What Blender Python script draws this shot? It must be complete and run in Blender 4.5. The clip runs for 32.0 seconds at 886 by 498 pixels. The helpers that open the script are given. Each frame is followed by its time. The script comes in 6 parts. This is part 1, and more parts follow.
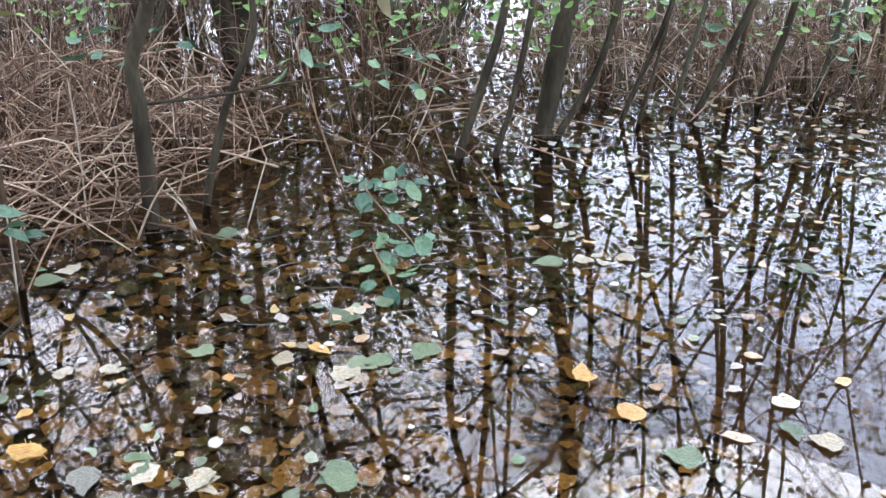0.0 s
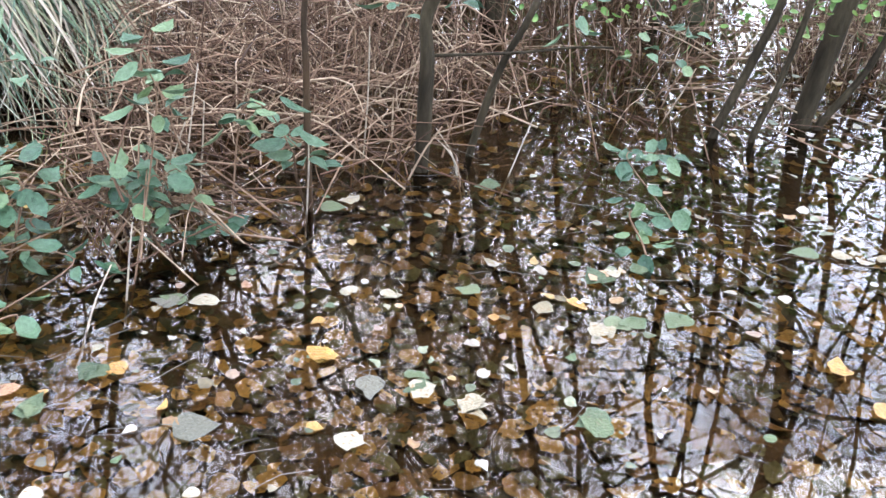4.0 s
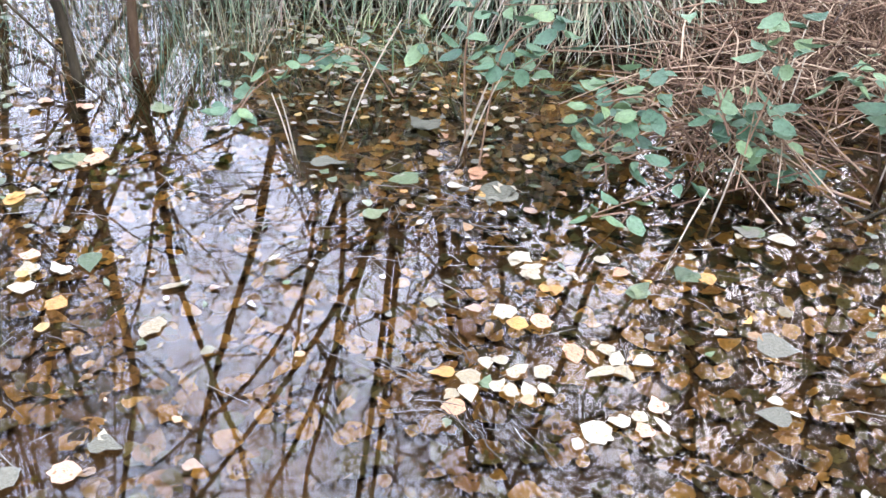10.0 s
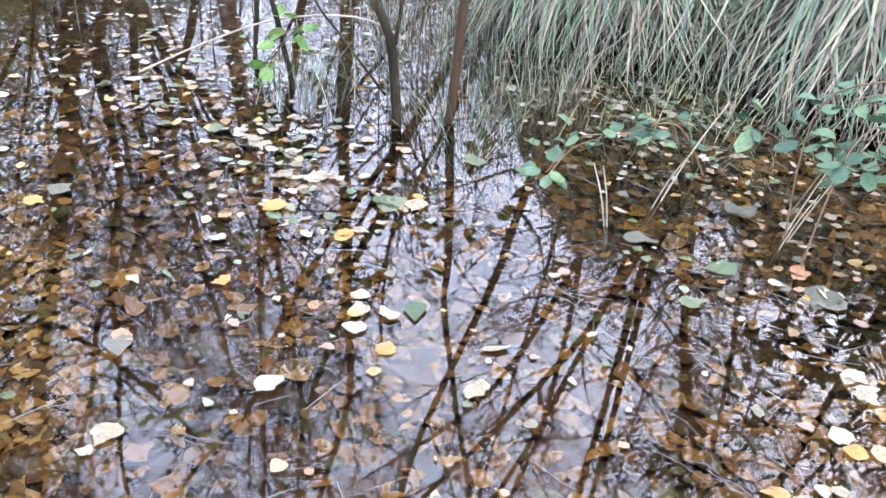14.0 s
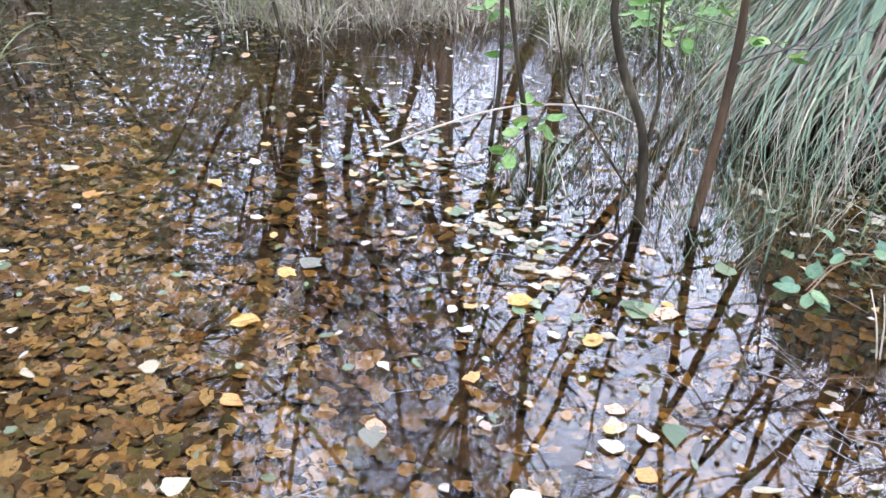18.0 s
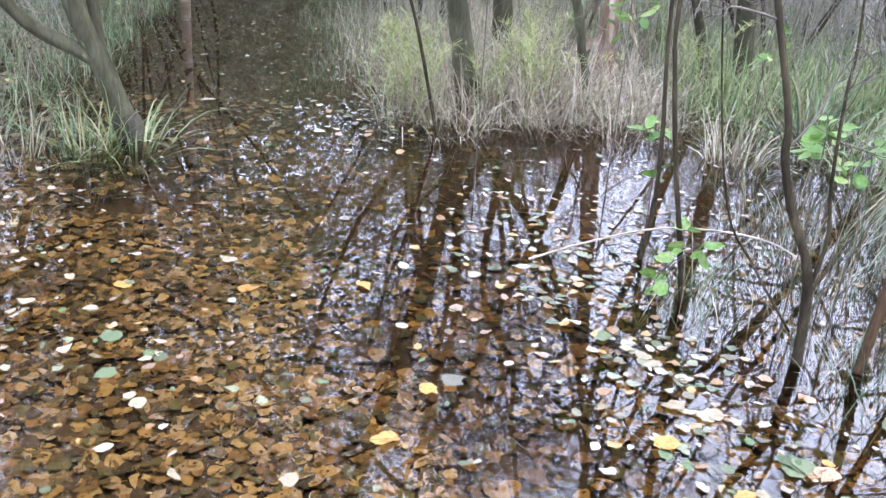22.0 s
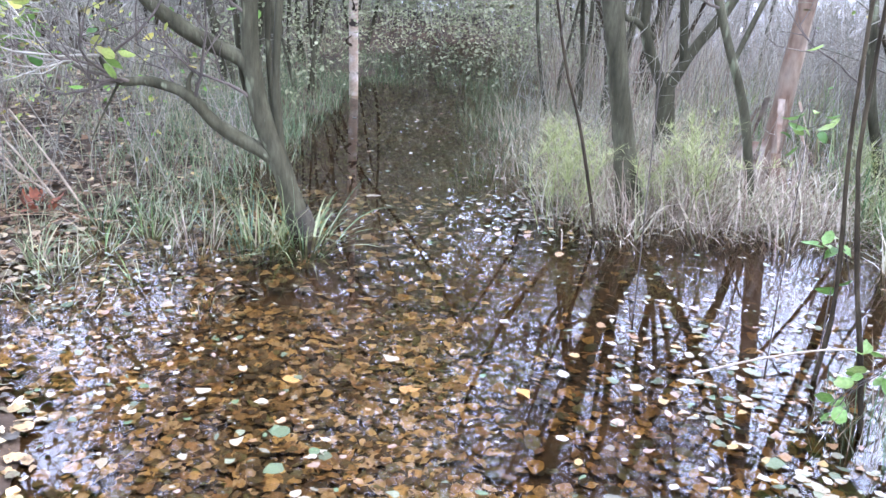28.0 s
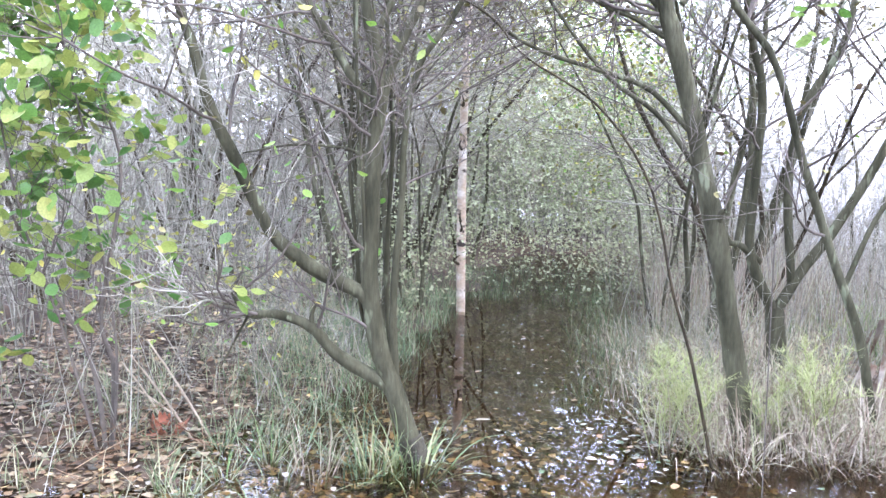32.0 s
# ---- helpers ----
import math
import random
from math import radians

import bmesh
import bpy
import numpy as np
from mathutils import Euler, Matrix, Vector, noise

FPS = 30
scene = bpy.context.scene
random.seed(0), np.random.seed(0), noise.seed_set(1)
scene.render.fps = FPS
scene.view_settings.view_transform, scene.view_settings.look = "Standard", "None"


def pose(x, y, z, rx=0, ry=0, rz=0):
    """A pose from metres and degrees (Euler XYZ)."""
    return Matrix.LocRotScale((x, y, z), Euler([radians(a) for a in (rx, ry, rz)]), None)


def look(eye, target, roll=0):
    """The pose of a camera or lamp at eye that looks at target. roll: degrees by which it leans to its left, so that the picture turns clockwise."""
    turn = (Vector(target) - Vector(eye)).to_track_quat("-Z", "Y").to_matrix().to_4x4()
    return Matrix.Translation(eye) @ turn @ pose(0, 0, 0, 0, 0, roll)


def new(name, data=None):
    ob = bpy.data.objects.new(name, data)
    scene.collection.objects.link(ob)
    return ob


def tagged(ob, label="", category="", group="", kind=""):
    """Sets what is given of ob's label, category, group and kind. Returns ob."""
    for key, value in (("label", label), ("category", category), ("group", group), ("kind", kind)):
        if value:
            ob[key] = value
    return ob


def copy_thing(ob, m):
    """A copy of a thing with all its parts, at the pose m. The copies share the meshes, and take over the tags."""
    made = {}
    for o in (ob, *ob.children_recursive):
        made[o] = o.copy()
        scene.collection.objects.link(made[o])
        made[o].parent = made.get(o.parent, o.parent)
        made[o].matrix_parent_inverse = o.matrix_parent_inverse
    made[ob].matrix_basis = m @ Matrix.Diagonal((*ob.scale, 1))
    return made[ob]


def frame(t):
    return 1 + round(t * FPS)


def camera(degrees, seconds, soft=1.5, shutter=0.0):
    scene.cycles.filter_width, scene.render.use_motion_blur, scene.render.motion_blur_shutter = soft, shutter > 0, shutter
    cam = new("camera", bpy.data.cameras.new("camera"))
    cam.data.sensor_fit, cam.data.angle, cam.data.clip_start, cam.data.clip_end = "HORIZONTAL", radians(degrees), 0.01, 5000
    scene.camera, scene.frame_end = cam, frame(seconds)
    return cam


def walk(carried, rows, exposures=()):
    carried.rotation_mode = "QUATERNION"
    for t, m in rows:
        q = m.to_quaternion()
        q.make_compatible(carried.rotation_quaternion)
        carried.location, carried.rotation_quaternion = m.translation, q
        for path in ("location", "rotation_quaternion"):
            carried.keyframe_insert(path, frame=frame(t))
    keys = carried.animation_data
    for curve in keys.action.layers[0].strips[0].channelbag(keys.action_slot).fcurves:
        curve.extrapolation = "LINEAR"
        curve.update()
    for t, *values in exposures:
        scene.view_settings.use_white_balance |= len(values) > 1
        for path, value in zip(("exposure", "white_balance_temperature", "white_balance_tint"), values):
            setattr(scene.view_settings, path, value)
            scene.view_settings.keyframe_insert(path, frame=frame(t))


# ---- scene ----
cam = camera(51.8, 32.0, 1.5)
PATH = [
    (0, (0.024, 0.463, 1.238), (-0.107, 2.265, 0.379), 2.3),
    (0.5, (0.012, 0.45, 1.244), (-0.162, 2.241, 0.371), 2.4),
    (1, (-0.007, 0.435, 1.247), (-0.226, 2.216, 0.363), 2.8),
    (1.5, (-0.021, 0.411, 1.254), (-0.285, 2.181, 0.362), 3.0),
    (2, (-0.04, 0.389, 1.263), (-0.351, 2.145, 0.358), 3.3),
    (2.5, (-0.06, 0.362, 1.272), (-0.419, 2.102, 0.354), 3.5),
    (3, (-0.08, 0.334, 1.277), (-0.495, 2.056, 0.348), 3.8),
    (3.5, (-0.116, 0.319, 1.264), (-0.586, 2.024, 0.329), 3.9),
    (5.5, (-0.241, 0.198, 1.273), (-0.937, 1.799, 0.298), 5.2),
    (6, (-0.245, 0.166, 1.259), (-1.033, 1.724, 0.284), 4.6),
    (6.5, (-0.266, 0.138, 1.252), (-1.127, 1.651, 0.267), 3.9),
    (7, (-0.272, 0.117, 1.253), (-1.205, 1.576, 0.252), 3.7),
    (7.5, (-0.26, 0.091, 1.271), (-1.261, 1.487, 0.248), 2.9),
    (8, (-0.286, 0.05, 1.272), (-1.333, 1.404, 0.238), 2.8),
    (8.5, (-0.307, 0.009, 1.263), (-1.408, 1.316, 0.225), 2.4),
    (9, (-0.32, -0.029, 1.274), (-1.474, 1.218, 0.218), 2.4),
    (9.5, (-0.342, -0.117, 1.352), (-1.511, 1.082, 0.257), 3.4),
    (10, (-0.374, -0.158, 1.342), (-1.594, 0.984, 0.243), 2.9),
    (10.5, (-0.4, -0.196, 1.349), (-1.658, 0.889, 0.237), 2.6),
    (11, (-0.419, -0.234, 1.35), (-1.715, 0.8, 0.229), 2.7),
    (11.5, (-0.442, -0.265, 1.353), (-1.77, 0.724, 0.232), 3.0),
    (12, (-0.477, -0.285, 1.36), (-1.84, 0.669, 0.251), 3.5),
    (12.5, (-0.518, -0.294, 1.387), (-1.914, 0.63, 0.291), 3.8),
    (13, (-0.566, -0.315, 1.395), (-1.99, 0.583, 0.316), 4.2),
    (13.5, (-0.595, -0.34, 1.406), (-2.057, 0.513, 0.342), 4.2),
    (14, (-0.629, -0.39, 1.399), (-2.124, 0.423, 0.348), 3.6),
    (14.5, (-0.652, -0.427, 1.411), (-2.175, 0.336, 0.364), 2.8),
    (15, (-0.694, -0.475, 1.397), (-2.243, 0.251, 0.362), 2.8),
    (15.5, (-0.711, -0.493, 1.39), (-2.294, 0.179, 0.37), 2.4),
    (17.5, (-0.837, -0.584, 1.417), (-2.511, -0.057, 0.457), 3.3),
    (18, (-0.847, -0.597, 1.43), (-2.533, -0.085, 0.485), 3.3),
    (18.5, (-0.864, -0.609, 1.435), (-2.565, -0.123, 0.503), 4.1),
    (19, (-0.873, -0.607, 1.456), (-2.59, -0.164, 0.531), 3.8),
    (19.5, (-0.889, -0.608, 1.49), (-2.622, -0.194, 0.581), 2.9),
    (20, (-0.905, -0.617, 1.522), (-2.662, -0.243, 0.643), 3.0),
    (20.5, (-0.914, -0.61, 1.531), (-2.69, -0.265, 0.679), 3.3),
    (21, (-0.927, -0.62, 1.537), (-2.716, -0.305, 0.701), 3.5),
    (21.5, (-0.935, -0.645, 1.542), (-2.736, -0.362, 0.718), 4.1),
    (22, (-0.954, -0.652, 1.544), (-2.765, -0.406, 0.73), 3.9),
    (22.5, (-0.967, -0.661, 1.546), (-2.784, -0.445, 0.739), 4.1),
    (23, (-0.968, -0.674, 1.554), (-2.79, -0.489, 0.751), 4.4),
    (23.5, (-0.972, -0.697, 1.554), (-2.799, -0.544, 0.755), 4.7),
    (24, (-0.977, -0.706, 1.556), (-2.808, -0.587, 0.762), 5.0),
    (24.5, (-0.98, -0.708, 1.569), (-2.817, -0.62, 0.781), 4.8),
    (26.5, (-0.986, -0.718, 1.569), (-2.838, -0.68, 0.816), 4.1),
    (27, (-0.986, -0.725, 1.578), (-2.846, -0.705, 0.845), 3.7),
    (27.5, (-0.974, -0.727, 1.604), (-2.848, -0.745, 0.907), 3.0),
    (28, (-0.972, -0.729, 1.617), (-2.86, -0.803, 0.963), 2.6),
    (28.5, (-0.975, -0.732, 1.631), (-2.873, -0.852, 1.014), 2.2),
    (29, (-0.974, -0.738, 1.649), (-2.882, -0.896, 1.071), 1.6),
    (29.5, (-0.966, -0.749, 1.678), (-2.882, -0.942, 1.137), -0.2),
    (30, (-0.956, -0.756, 1.701), (-2.88, -0.982, 1.204), 0.3),
    (30.5, (-0.948, -0.758, 1.746), (-2.884, -1.017, 1.318), 1.0),
    (31, (-0.917, -0.759, 1.769), (-2.866, -1.042, 1.419), 1.1),
    (31.5, (-0.898, -0.755, 1.794), (-2.855, -1.055, 1.507), 1.1),
    (32, (-0.874, -0.786, 1.799), (-2.835, -1.098, 1.562), 1.0),
]
walk(cam, [(t, look(eye, target, roll)) for t, eye, target, roll in PATH], [(0, 2.65, 6400, 10), (4, 2.9, 6650, 11), (8, 3.14, 6950, 15), (13, 3.06, 6350, 13), (18, 3.03, 6350, 14), (23, 3.1, 6400, 16), (28, 3.27, 6000, 20), (32, 3.52, 6200, 18)])

# ---- daylight: a bright overcast sky over a flooded wood ----
world = bpy.data.worlds.new("overcast_sky")
scene.world = world
world.use_nodes = True
wn, wl = world.node_tree.nodes, world.node_tree.links
wn.clear()
sky = wn.new("ShaderNodeTexSky")
sky.sky_type, sky.sun_disc = "NISHITA", False
sky.sun_elevation, sky.sun_rotation = radians(38), radians(-20)
sky.dust_density = 4.0
cloud = wn.new("ShaderNodeMix")
cloud.data_type = "RGBA"
cloud.inputs[0].default_value = 0.85
cloud.inputs["B"].default_value = (7.3, 8.35, 11.0, 1)
back = wn.new("ShaderNodeBackground")
back.inputs["Strength"].default_value = 0.15
wout = wn.new("ShaderNodeOutputWorld")
wl.new(sky.outputs[0], cloud.inputs["A"])
wl.new(cloud.outputs["Result"], back.inputs["Color"])
wl.new(back.outputs[0], wout.inputs["Surface"])
sun = new("sun", bpy.data.lights.new("sun", "SUN"))
sun.data.energy, sun.data.angle, sun.data.color = 0.5, radians(40), (1.0, 0.97, 0.92)
sun.matrix_world = look((0, 0, 30), (-8.0, -20.0, 0))


# ---- materials ----
def srgb(*c):
    return [((v / 12.92) if v <= 0.04045 else ((v + 0.055) / 1.055) ** 2.4) for v in c]


def material(name, colours, rough=0.7, scale=8.0, pick="noise", bump=0.3, bscale=None, spec=0.4, fleck=None, stretch=(1, 1, 1), detail=5.0, sss=0.0, constant=False):
    """Colours are spread over a noise, over the object's or the island's random number; a finer noise varies and roughens them."""
    m = bpy.data.materials.new(name)
    m.use_nodes = True
    nt, n, l = m.node_tree, m.node_tree.nodes, m.node_tree.links
    p = n["Principled BSDF"]
    p.inputs["Roughness"].default_value = rough
    p.inputs["Specular IOR Level"].default_value = spec
    tc, mp = n.new("ShaderNodeTexCoord"), n.new("ShaderNodeMapping")
    mp.inputs["Scale"].default_value = stretch
    l.new(tc.outputs["Object"], mp.inputs["Vector"])
    big = n.new("ShaderNodeTexNoise")
    big.inputs["Scale"].default_value, big.inputs["Detail"].default_value = scale, detail
    l.new(mp.outputs[0], big.inputs["Vector"])
    ramp = n.new("ShaderNodeValToRGB")
    e = ramp.color_ramp.elements
    lo, hi = (0.3, 0.7) if pick == "noise" else (0.0, 1.0)
    k = len(colours)
    while len(e) < k:
        e.new(0.5)
    for i, c in enumerate(colours):
        e[i].position = lo + (hi - lo) * (i / k if constant else i / max(1, k - 1))
        e[i].color = (*c, 1)
    if constant:
        ramp.color_ramp.interpolation = "CONSTANT"
    if pick == "noise":
        l.new(big.outputs["Fac"], ramp.inputs["Fac"])
    elif pick == "object":
        l.new(n.new("ShaderNodeObjectInfo").outputs["Random"], ramp.inputs["Fac"])
    else:
        l.new(n.new("ShaderNodeNewGeometry").outputs["Random Per Island"], ramp.inputs["Fac"])
    fine = n.new("ShaderNodeTexNoise")
    fine.inputs["Scale"].default_value, fine.inputs["Detail"].default_value = bscale or scale * 6, 6
    l.new(mp.outputs[0], fine.inputs["Vector"])
    vary = n.new("ShaderNodeMix")
    vary.data_type, vary.blend_type = "RGBA", "OVERLAY"
    vary.inputs[0].default_value = 0.55
    grey = n.new("ShaderNodeCombineColor")
    for i in range(3):
        l.new(fine.outputs["Fac"], grey.inputs[i])
    l.new(ramp.outputs[0], vary.inputs["A"])
    l.new(grey.outputs[0], vary.inputs["B"])
    col = vary.outputs["Result"]
    if fleck:
        fc, fs, cut = fleck
        spots = n.new("ShaderNodeTexNoise")
        spots.inputs["Scale"].default_value, spots.inputs["Detail"].default_value = fs, 3
        l.new(mp.outputs[0], spots.inputs["Vector"])
        edge = n.new("ShaderNodeMapRange")
        edge.inputs["From Min"].default_value, edge.inputs["From Max"].default_value = cut, cut + 0.06
        l.new(spots.outputs["Fac"], edge.inputs["Value"])
        over = n.new("ShaderNodeMix")
        over.data_type = "RGBA"
        over.inputs["B"].default_value = (*fc, 1)
        l.new(edge.outputs[0], over.inputs[0])
        l.new(col, over.inputs["A"])
        col = over.outputs["Result"]
    l.new(col, p.inputs["Base Color"])
    if sss:
        tr = n.new("ShaderNodeBsdfTranslucent")
        l.new(col, tr.inputs["Color"])
        mx = n.new("ShaderNodeMixShader")
        mx.inputs[0].default_value = sss
        l.new(p.outputs[0], mx.inputs[1])
        l.new(tr.outputs[0], mx.inputs[2])
        l.new(mx.outputs[0], n["Material Output"].inputs["Surface"])
    if bump:
        bp = n.new("ShaderNodeBump")
        bp.inputs["Strength"].default_value, bp.inputs["Distance"].default_value = bump, 0.01
        l.new(fine.outputs["Fac"], bp.inputs["Height"])
        l.new(bp.outputs[0], p.inputs["Normal"])
    return m


M_BARK = material("willow_bark", [(0.024, 0.023, 0.013), (0.052, 0.05, 0.03), (0.088, 0.086, 0.054)], 0.9, 9, bump=0.7, bscale=60, spec=0.15, stretch=(1, 1, 0.25), fleck=((0.14, 0.15, 0.095), 14, 0.62))
M_DARKBARK = material("wet_bark", [(0.016, 0.012, 0.007), (0.036, 0.028, 0.016), (0.066, 0.053, 0.031)], 0.8, 12, bump=0.6, bscale=70, spec=0.15, stretch=(1, 1, 0.3))
M_WETFOOT = material("waterlogged_bark", [(0.012, 0.011, 0.008), (0.034, 0.03, 0.02), (0.06, 0.054, 0.036)], 0.6, 12, bump=0.6, bscale=70, spec=0.3, stretch=(1, 1, 0.3))
M_RUSTBARK = material("rust_bark", [(0.028, 0.02, 0.012), (0.06, 0.036, 0.019), (0.05, 0.043, 0.026)], 0.8, 7, bump=0.5, bscale=60, spec=0.15, stretch=(1, 1, 0.3))
M_BIRCH = material("dead_birch_bark", [(0.52, 0.48, 0.42), (0.36, 0.27, 0.19), (0.6, 0.57, 0.52)], 0.8, 3.2, bump=0.5, bscale=30, stretch=(1, 1, 1.5), fleck=((0.035, 0.025, 0.02), 7, 0.58))
M_SNAG = material("rotten_birch_bark", [(0.3, 0.25, 0.19), (0.13, 0.08, 0.05), (0.4, 0.37, 0.31)], 0.85, 5, bump=0.9, bscale=30, stretch=(1, 1, 0.35), fleck=((0.05, 0.03, 0.025), 5, 0.6))
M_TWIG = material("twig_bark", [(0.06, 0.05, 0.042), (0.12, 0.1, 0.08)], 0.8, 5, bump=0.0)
# Grey twigs, lightened well beyond the near bark to paint in distant haze.
M_FARTWIG = material("hazed_grey_twig_bark", [(0.12, 0.112, 0.09), (0.22, 0.21, 0.172), (0.34, 0.325, 0.27)], 0.85, 1.2, pick="island", bump=0.0, spec=0.2)
M_DEAD = material("dead_stem", [(0.037, 0.02, 0.012), (0.095, 0.052, 0.031), (0.145, 0.088, 0.053), (0.21, 0.135, 0.085), (0.38, 0.285, 0.19)], 0.75, 6, pick="island", bump=0.0, spec=0.2)
M_PALE = material("pale_dead_stem", [(0.26, 0.21, 0.15), (0.38, 0.32, 0.23)], 0.65, 6, bump=0.2)
M_STRAW = material("dry_grass", [(0.16, 0.12, 0.095), (0.3, 0.245, 0.185), (0.45, 0.39, 0.3), (0.23, 0.24, 0.13), (0.22, 0.15, 0.12)], 0.7, 4, pick="island", bump=0.0, sss=0.2)
M_GRASS = material("green_grass", [(0.05, 0.085, 0.04), (0.095, 0.145, 0.065), (0.155, 0.205, 0.1), (0.3, 0.275, 0.18)], 0.5, 4, pick="island", bump=0.0, sss=0.25)
M_GREYGRASS = material("grey_green_grass", [(0.11, 0.145, 0.07), (0.2, 0.235, 0.125), (0.35, 0.335, 0.225), (0.2, 0.15, 0.105), (0.1, 0.16, 0.065)], 0.6, 4, pick="island", bump=0.0, sss=0.25)
M_PALESEDGE = material("pale_sedge_blade", [(0.06, 0.1, 0.04), (0.13, 0.18, 0.075), (0.24, 0.27, 0.13), (0.32, 0.29, 0.18)], 0.5, 4, pick="island", bump=0.0, sss=0.25)
M_TALLSEDGE = material("bright_sedge_blade", [(0.065, 0.13, 0.042), (0.12, 0.2, 0.065), (0.2, 0.27, 0.1), (0.34, 0.33, 0.19), (0.08, 0.145, 0.06), (0.28, 0.23, 0.14)], 0.5, 4, pick="island", bump=0.0, sss=0.3)
M_SEDGE = material("sedge_blade", [(0.035, 0.075, 0.045), (0.08, 0.135, 0.075), (0.15, 0.195, 0.105), (0.32, 0.27, 0.17), (0.11, 0.08, 0.05), (0.055, 0.1, 0.06)], 0.5, 4, pick="island", bump=0.0, sss=0.15)
M_HORSETAIL = material("feathery_frond", [(0.17, 0.2, 0.07), (0.27, 0.3, 0.12), (0.37, 0.37, 0.18)], 0.6, 4, pick="island", bump=0.0, sss=0.35)
M_BRAMBLE = material("bramble_leaf", [(0.024, 0.066, 0.034), (0.05, 0.105, 0.055), (0.085, 0.15, 0.08), (0.12, 0.18, 0.075)], 0.42, 14, pick="object", bump=0.4, bscale=120, sss=0.2)
M_FRESH = material("fresh_leaf", [(0.07, 0.17, 0.025), (0.12, 0.24, 0.04), (0.2, 0.29, 0.06), (0.3, 0.31, 0.07), (0.38, 0.32, 0.07)], 0.5, 6, pick="island", bump=0.2, bscale=100, sss=0.35)
M_THICKLEAF = material("thicket_leaf", [(0.06, 0.14, 0.025), (0.11, 0.21, 0.045), (0.19, 0.28, 0.08)], 0.5, 6, pick="island", bump=0.0, sss=0.3)
# Grey-green leaves, lightened in colour for the haze at the path's end.
M_GREYGREEN = material("hazed_grey_green_leaf", [(0.18, 0.205, 0.115), (0.28, 0.31, 0.18), (0.38, 0.39, 0.24)], 0.6, 6, pick="island", bump=0.0, sss=0.3)
M_SHRUBLEAF = material("shrub_leaf", [(0.06, 0.14, 0.035), (0.1, 0.2, 0.045), (0.16, 0.25, 0.06), (0.24, 0.29, 0.075), (0.3, 0.31, 0.09)], 0.5, 6, pick="island", bump=0.2, bscale=100, sss=0.5)
M_SHOOT = material("shoot_leaf", [(0.07, 0.15, 0.03), (0.13, 0.23, 0.055), (0.22, 0.29, 0.09)], 0.45, 10, pick="object", bump=0.3, bscale=100, sss=0.35)
M_DARKLEAF = material("withered_leaf", [(0.1, 0.08, 0.03), (0.16, 0.15, 0.05), (0.08, 0.05, 0.03)], 0.7, 6, pick="island", bump=0.2, sss=0.15)
# Pale greyed colours that paint in the haze over the far woods.
M_FARWOOD = material("hazed_far_foliage", [(0.15, 0.155, 0.105), (0.23, 0.24, 0.165), (0.2, 0.175, 0.13), (0.3, 0.32, 0.2)], 0.8, 3, pick="island", bump=0.0, sss=0.3)
M_CROWNLEAF = material("crown_leaf", [(0.12, 0.095, 0.04), (0.17, 0.17, 0.065), (0.23, 0.24, 0.11), (0.1, 0.08, 0.045)], 0.7, 6, pick="island", bump=0.0, sss=0.25)
FLOAT = [(0.29, 0.255, 0.2), (0.2, 0.17, 0.13), (0.24, 0.16, 0.055), (0.19, 0.13, 0.09), (0.24, 0.215, 0.175), (0.05, 0.06, 0.025), (0.09, 0.07, 0.035), (0.07, 0.085, 0.045), (0.06, 0.09, 0.035), (0.14, 0.15, 0.09), (0.25, 0.16, 0.08), (0.11, 0.1, 0.06), (0.16, 0.09, 0.035), (0.2, 0.18, 0.12)]
M_FLOATING = material("floating_leaf", FLOAT, 0.4, 20, pick="island", bump=0.3, bscale=90, fleck=((0.2, 0.12, 0.06), 45, 0.66), constant=True)
M_CREAM = material("cream_leaf", [(0.165, 0.135, 0.08), (0.235, 0.2, 0.135), (0.27, 0.235, 0.17)], 0.42, 3, pick="object", bump=0.5, bscale=9, fleck=((0.19, 0.12, 0.055), 5, 0.6))
M_YELLOW = material("yellow_leaf", [(0.25, 0.12, 0.03), (0.33, 0.21, 0.05)], 0.42, 3, pick="object", bump=0.5, bscale=9, fleck=((0.2, 0.085, 0.02), 5, 0.58))
M_BUFF = material("buff_leaf", [(0.26, 0.13, 0.065), (0.32, 0.21, 0.13)], 0.45, 3, pick="object", bump=0.5, bscale=9, fleck=((0.15, 0.07, 0.03), 5, 0.58))
M_PALEGREEN = material("pale_green_leaf", [(0.03, 0.05, 0.022), (0.06, 0.085, 0.036), (0.1, 0.12, 0.06)], 0.45, 3, pick="object", bump=0.4, bscale=14, fleck=((0.06, 0.055, 0.022), 11, 0.62))
M_GREYLEAF = material("grey_leaf_back", [(0.06, 0.06, 0.04), (0.105, 0.098, 0.072)], 0.5, 3, pick="object", bump=0.4, bscale=14, fleck=((0.07, 0.058, 0.034), 11, 0.64))
M_LITTER = material("sunken_leaf", [(0.06, 0.042, 0.026), (0.2, 0.14, 0.062), (0.38, 0.275, 0.12), (0.12, 0.096, 0.054), (0.42, 0.33, 0.165), (0.12, 0.125, 0.065), (0.25, 0.165, 0.075), (0.045, 0.04, 0.03), (0.35, 0.285, 0.185), (0.17, 0.115, 0.058), (0.09, 0.08, 0.044)], 0.6, 12, pick="island", bump=0.2, bscale=80, fleck=((0.07, 0.045, 0.026), 45, 0.6), constant=True)
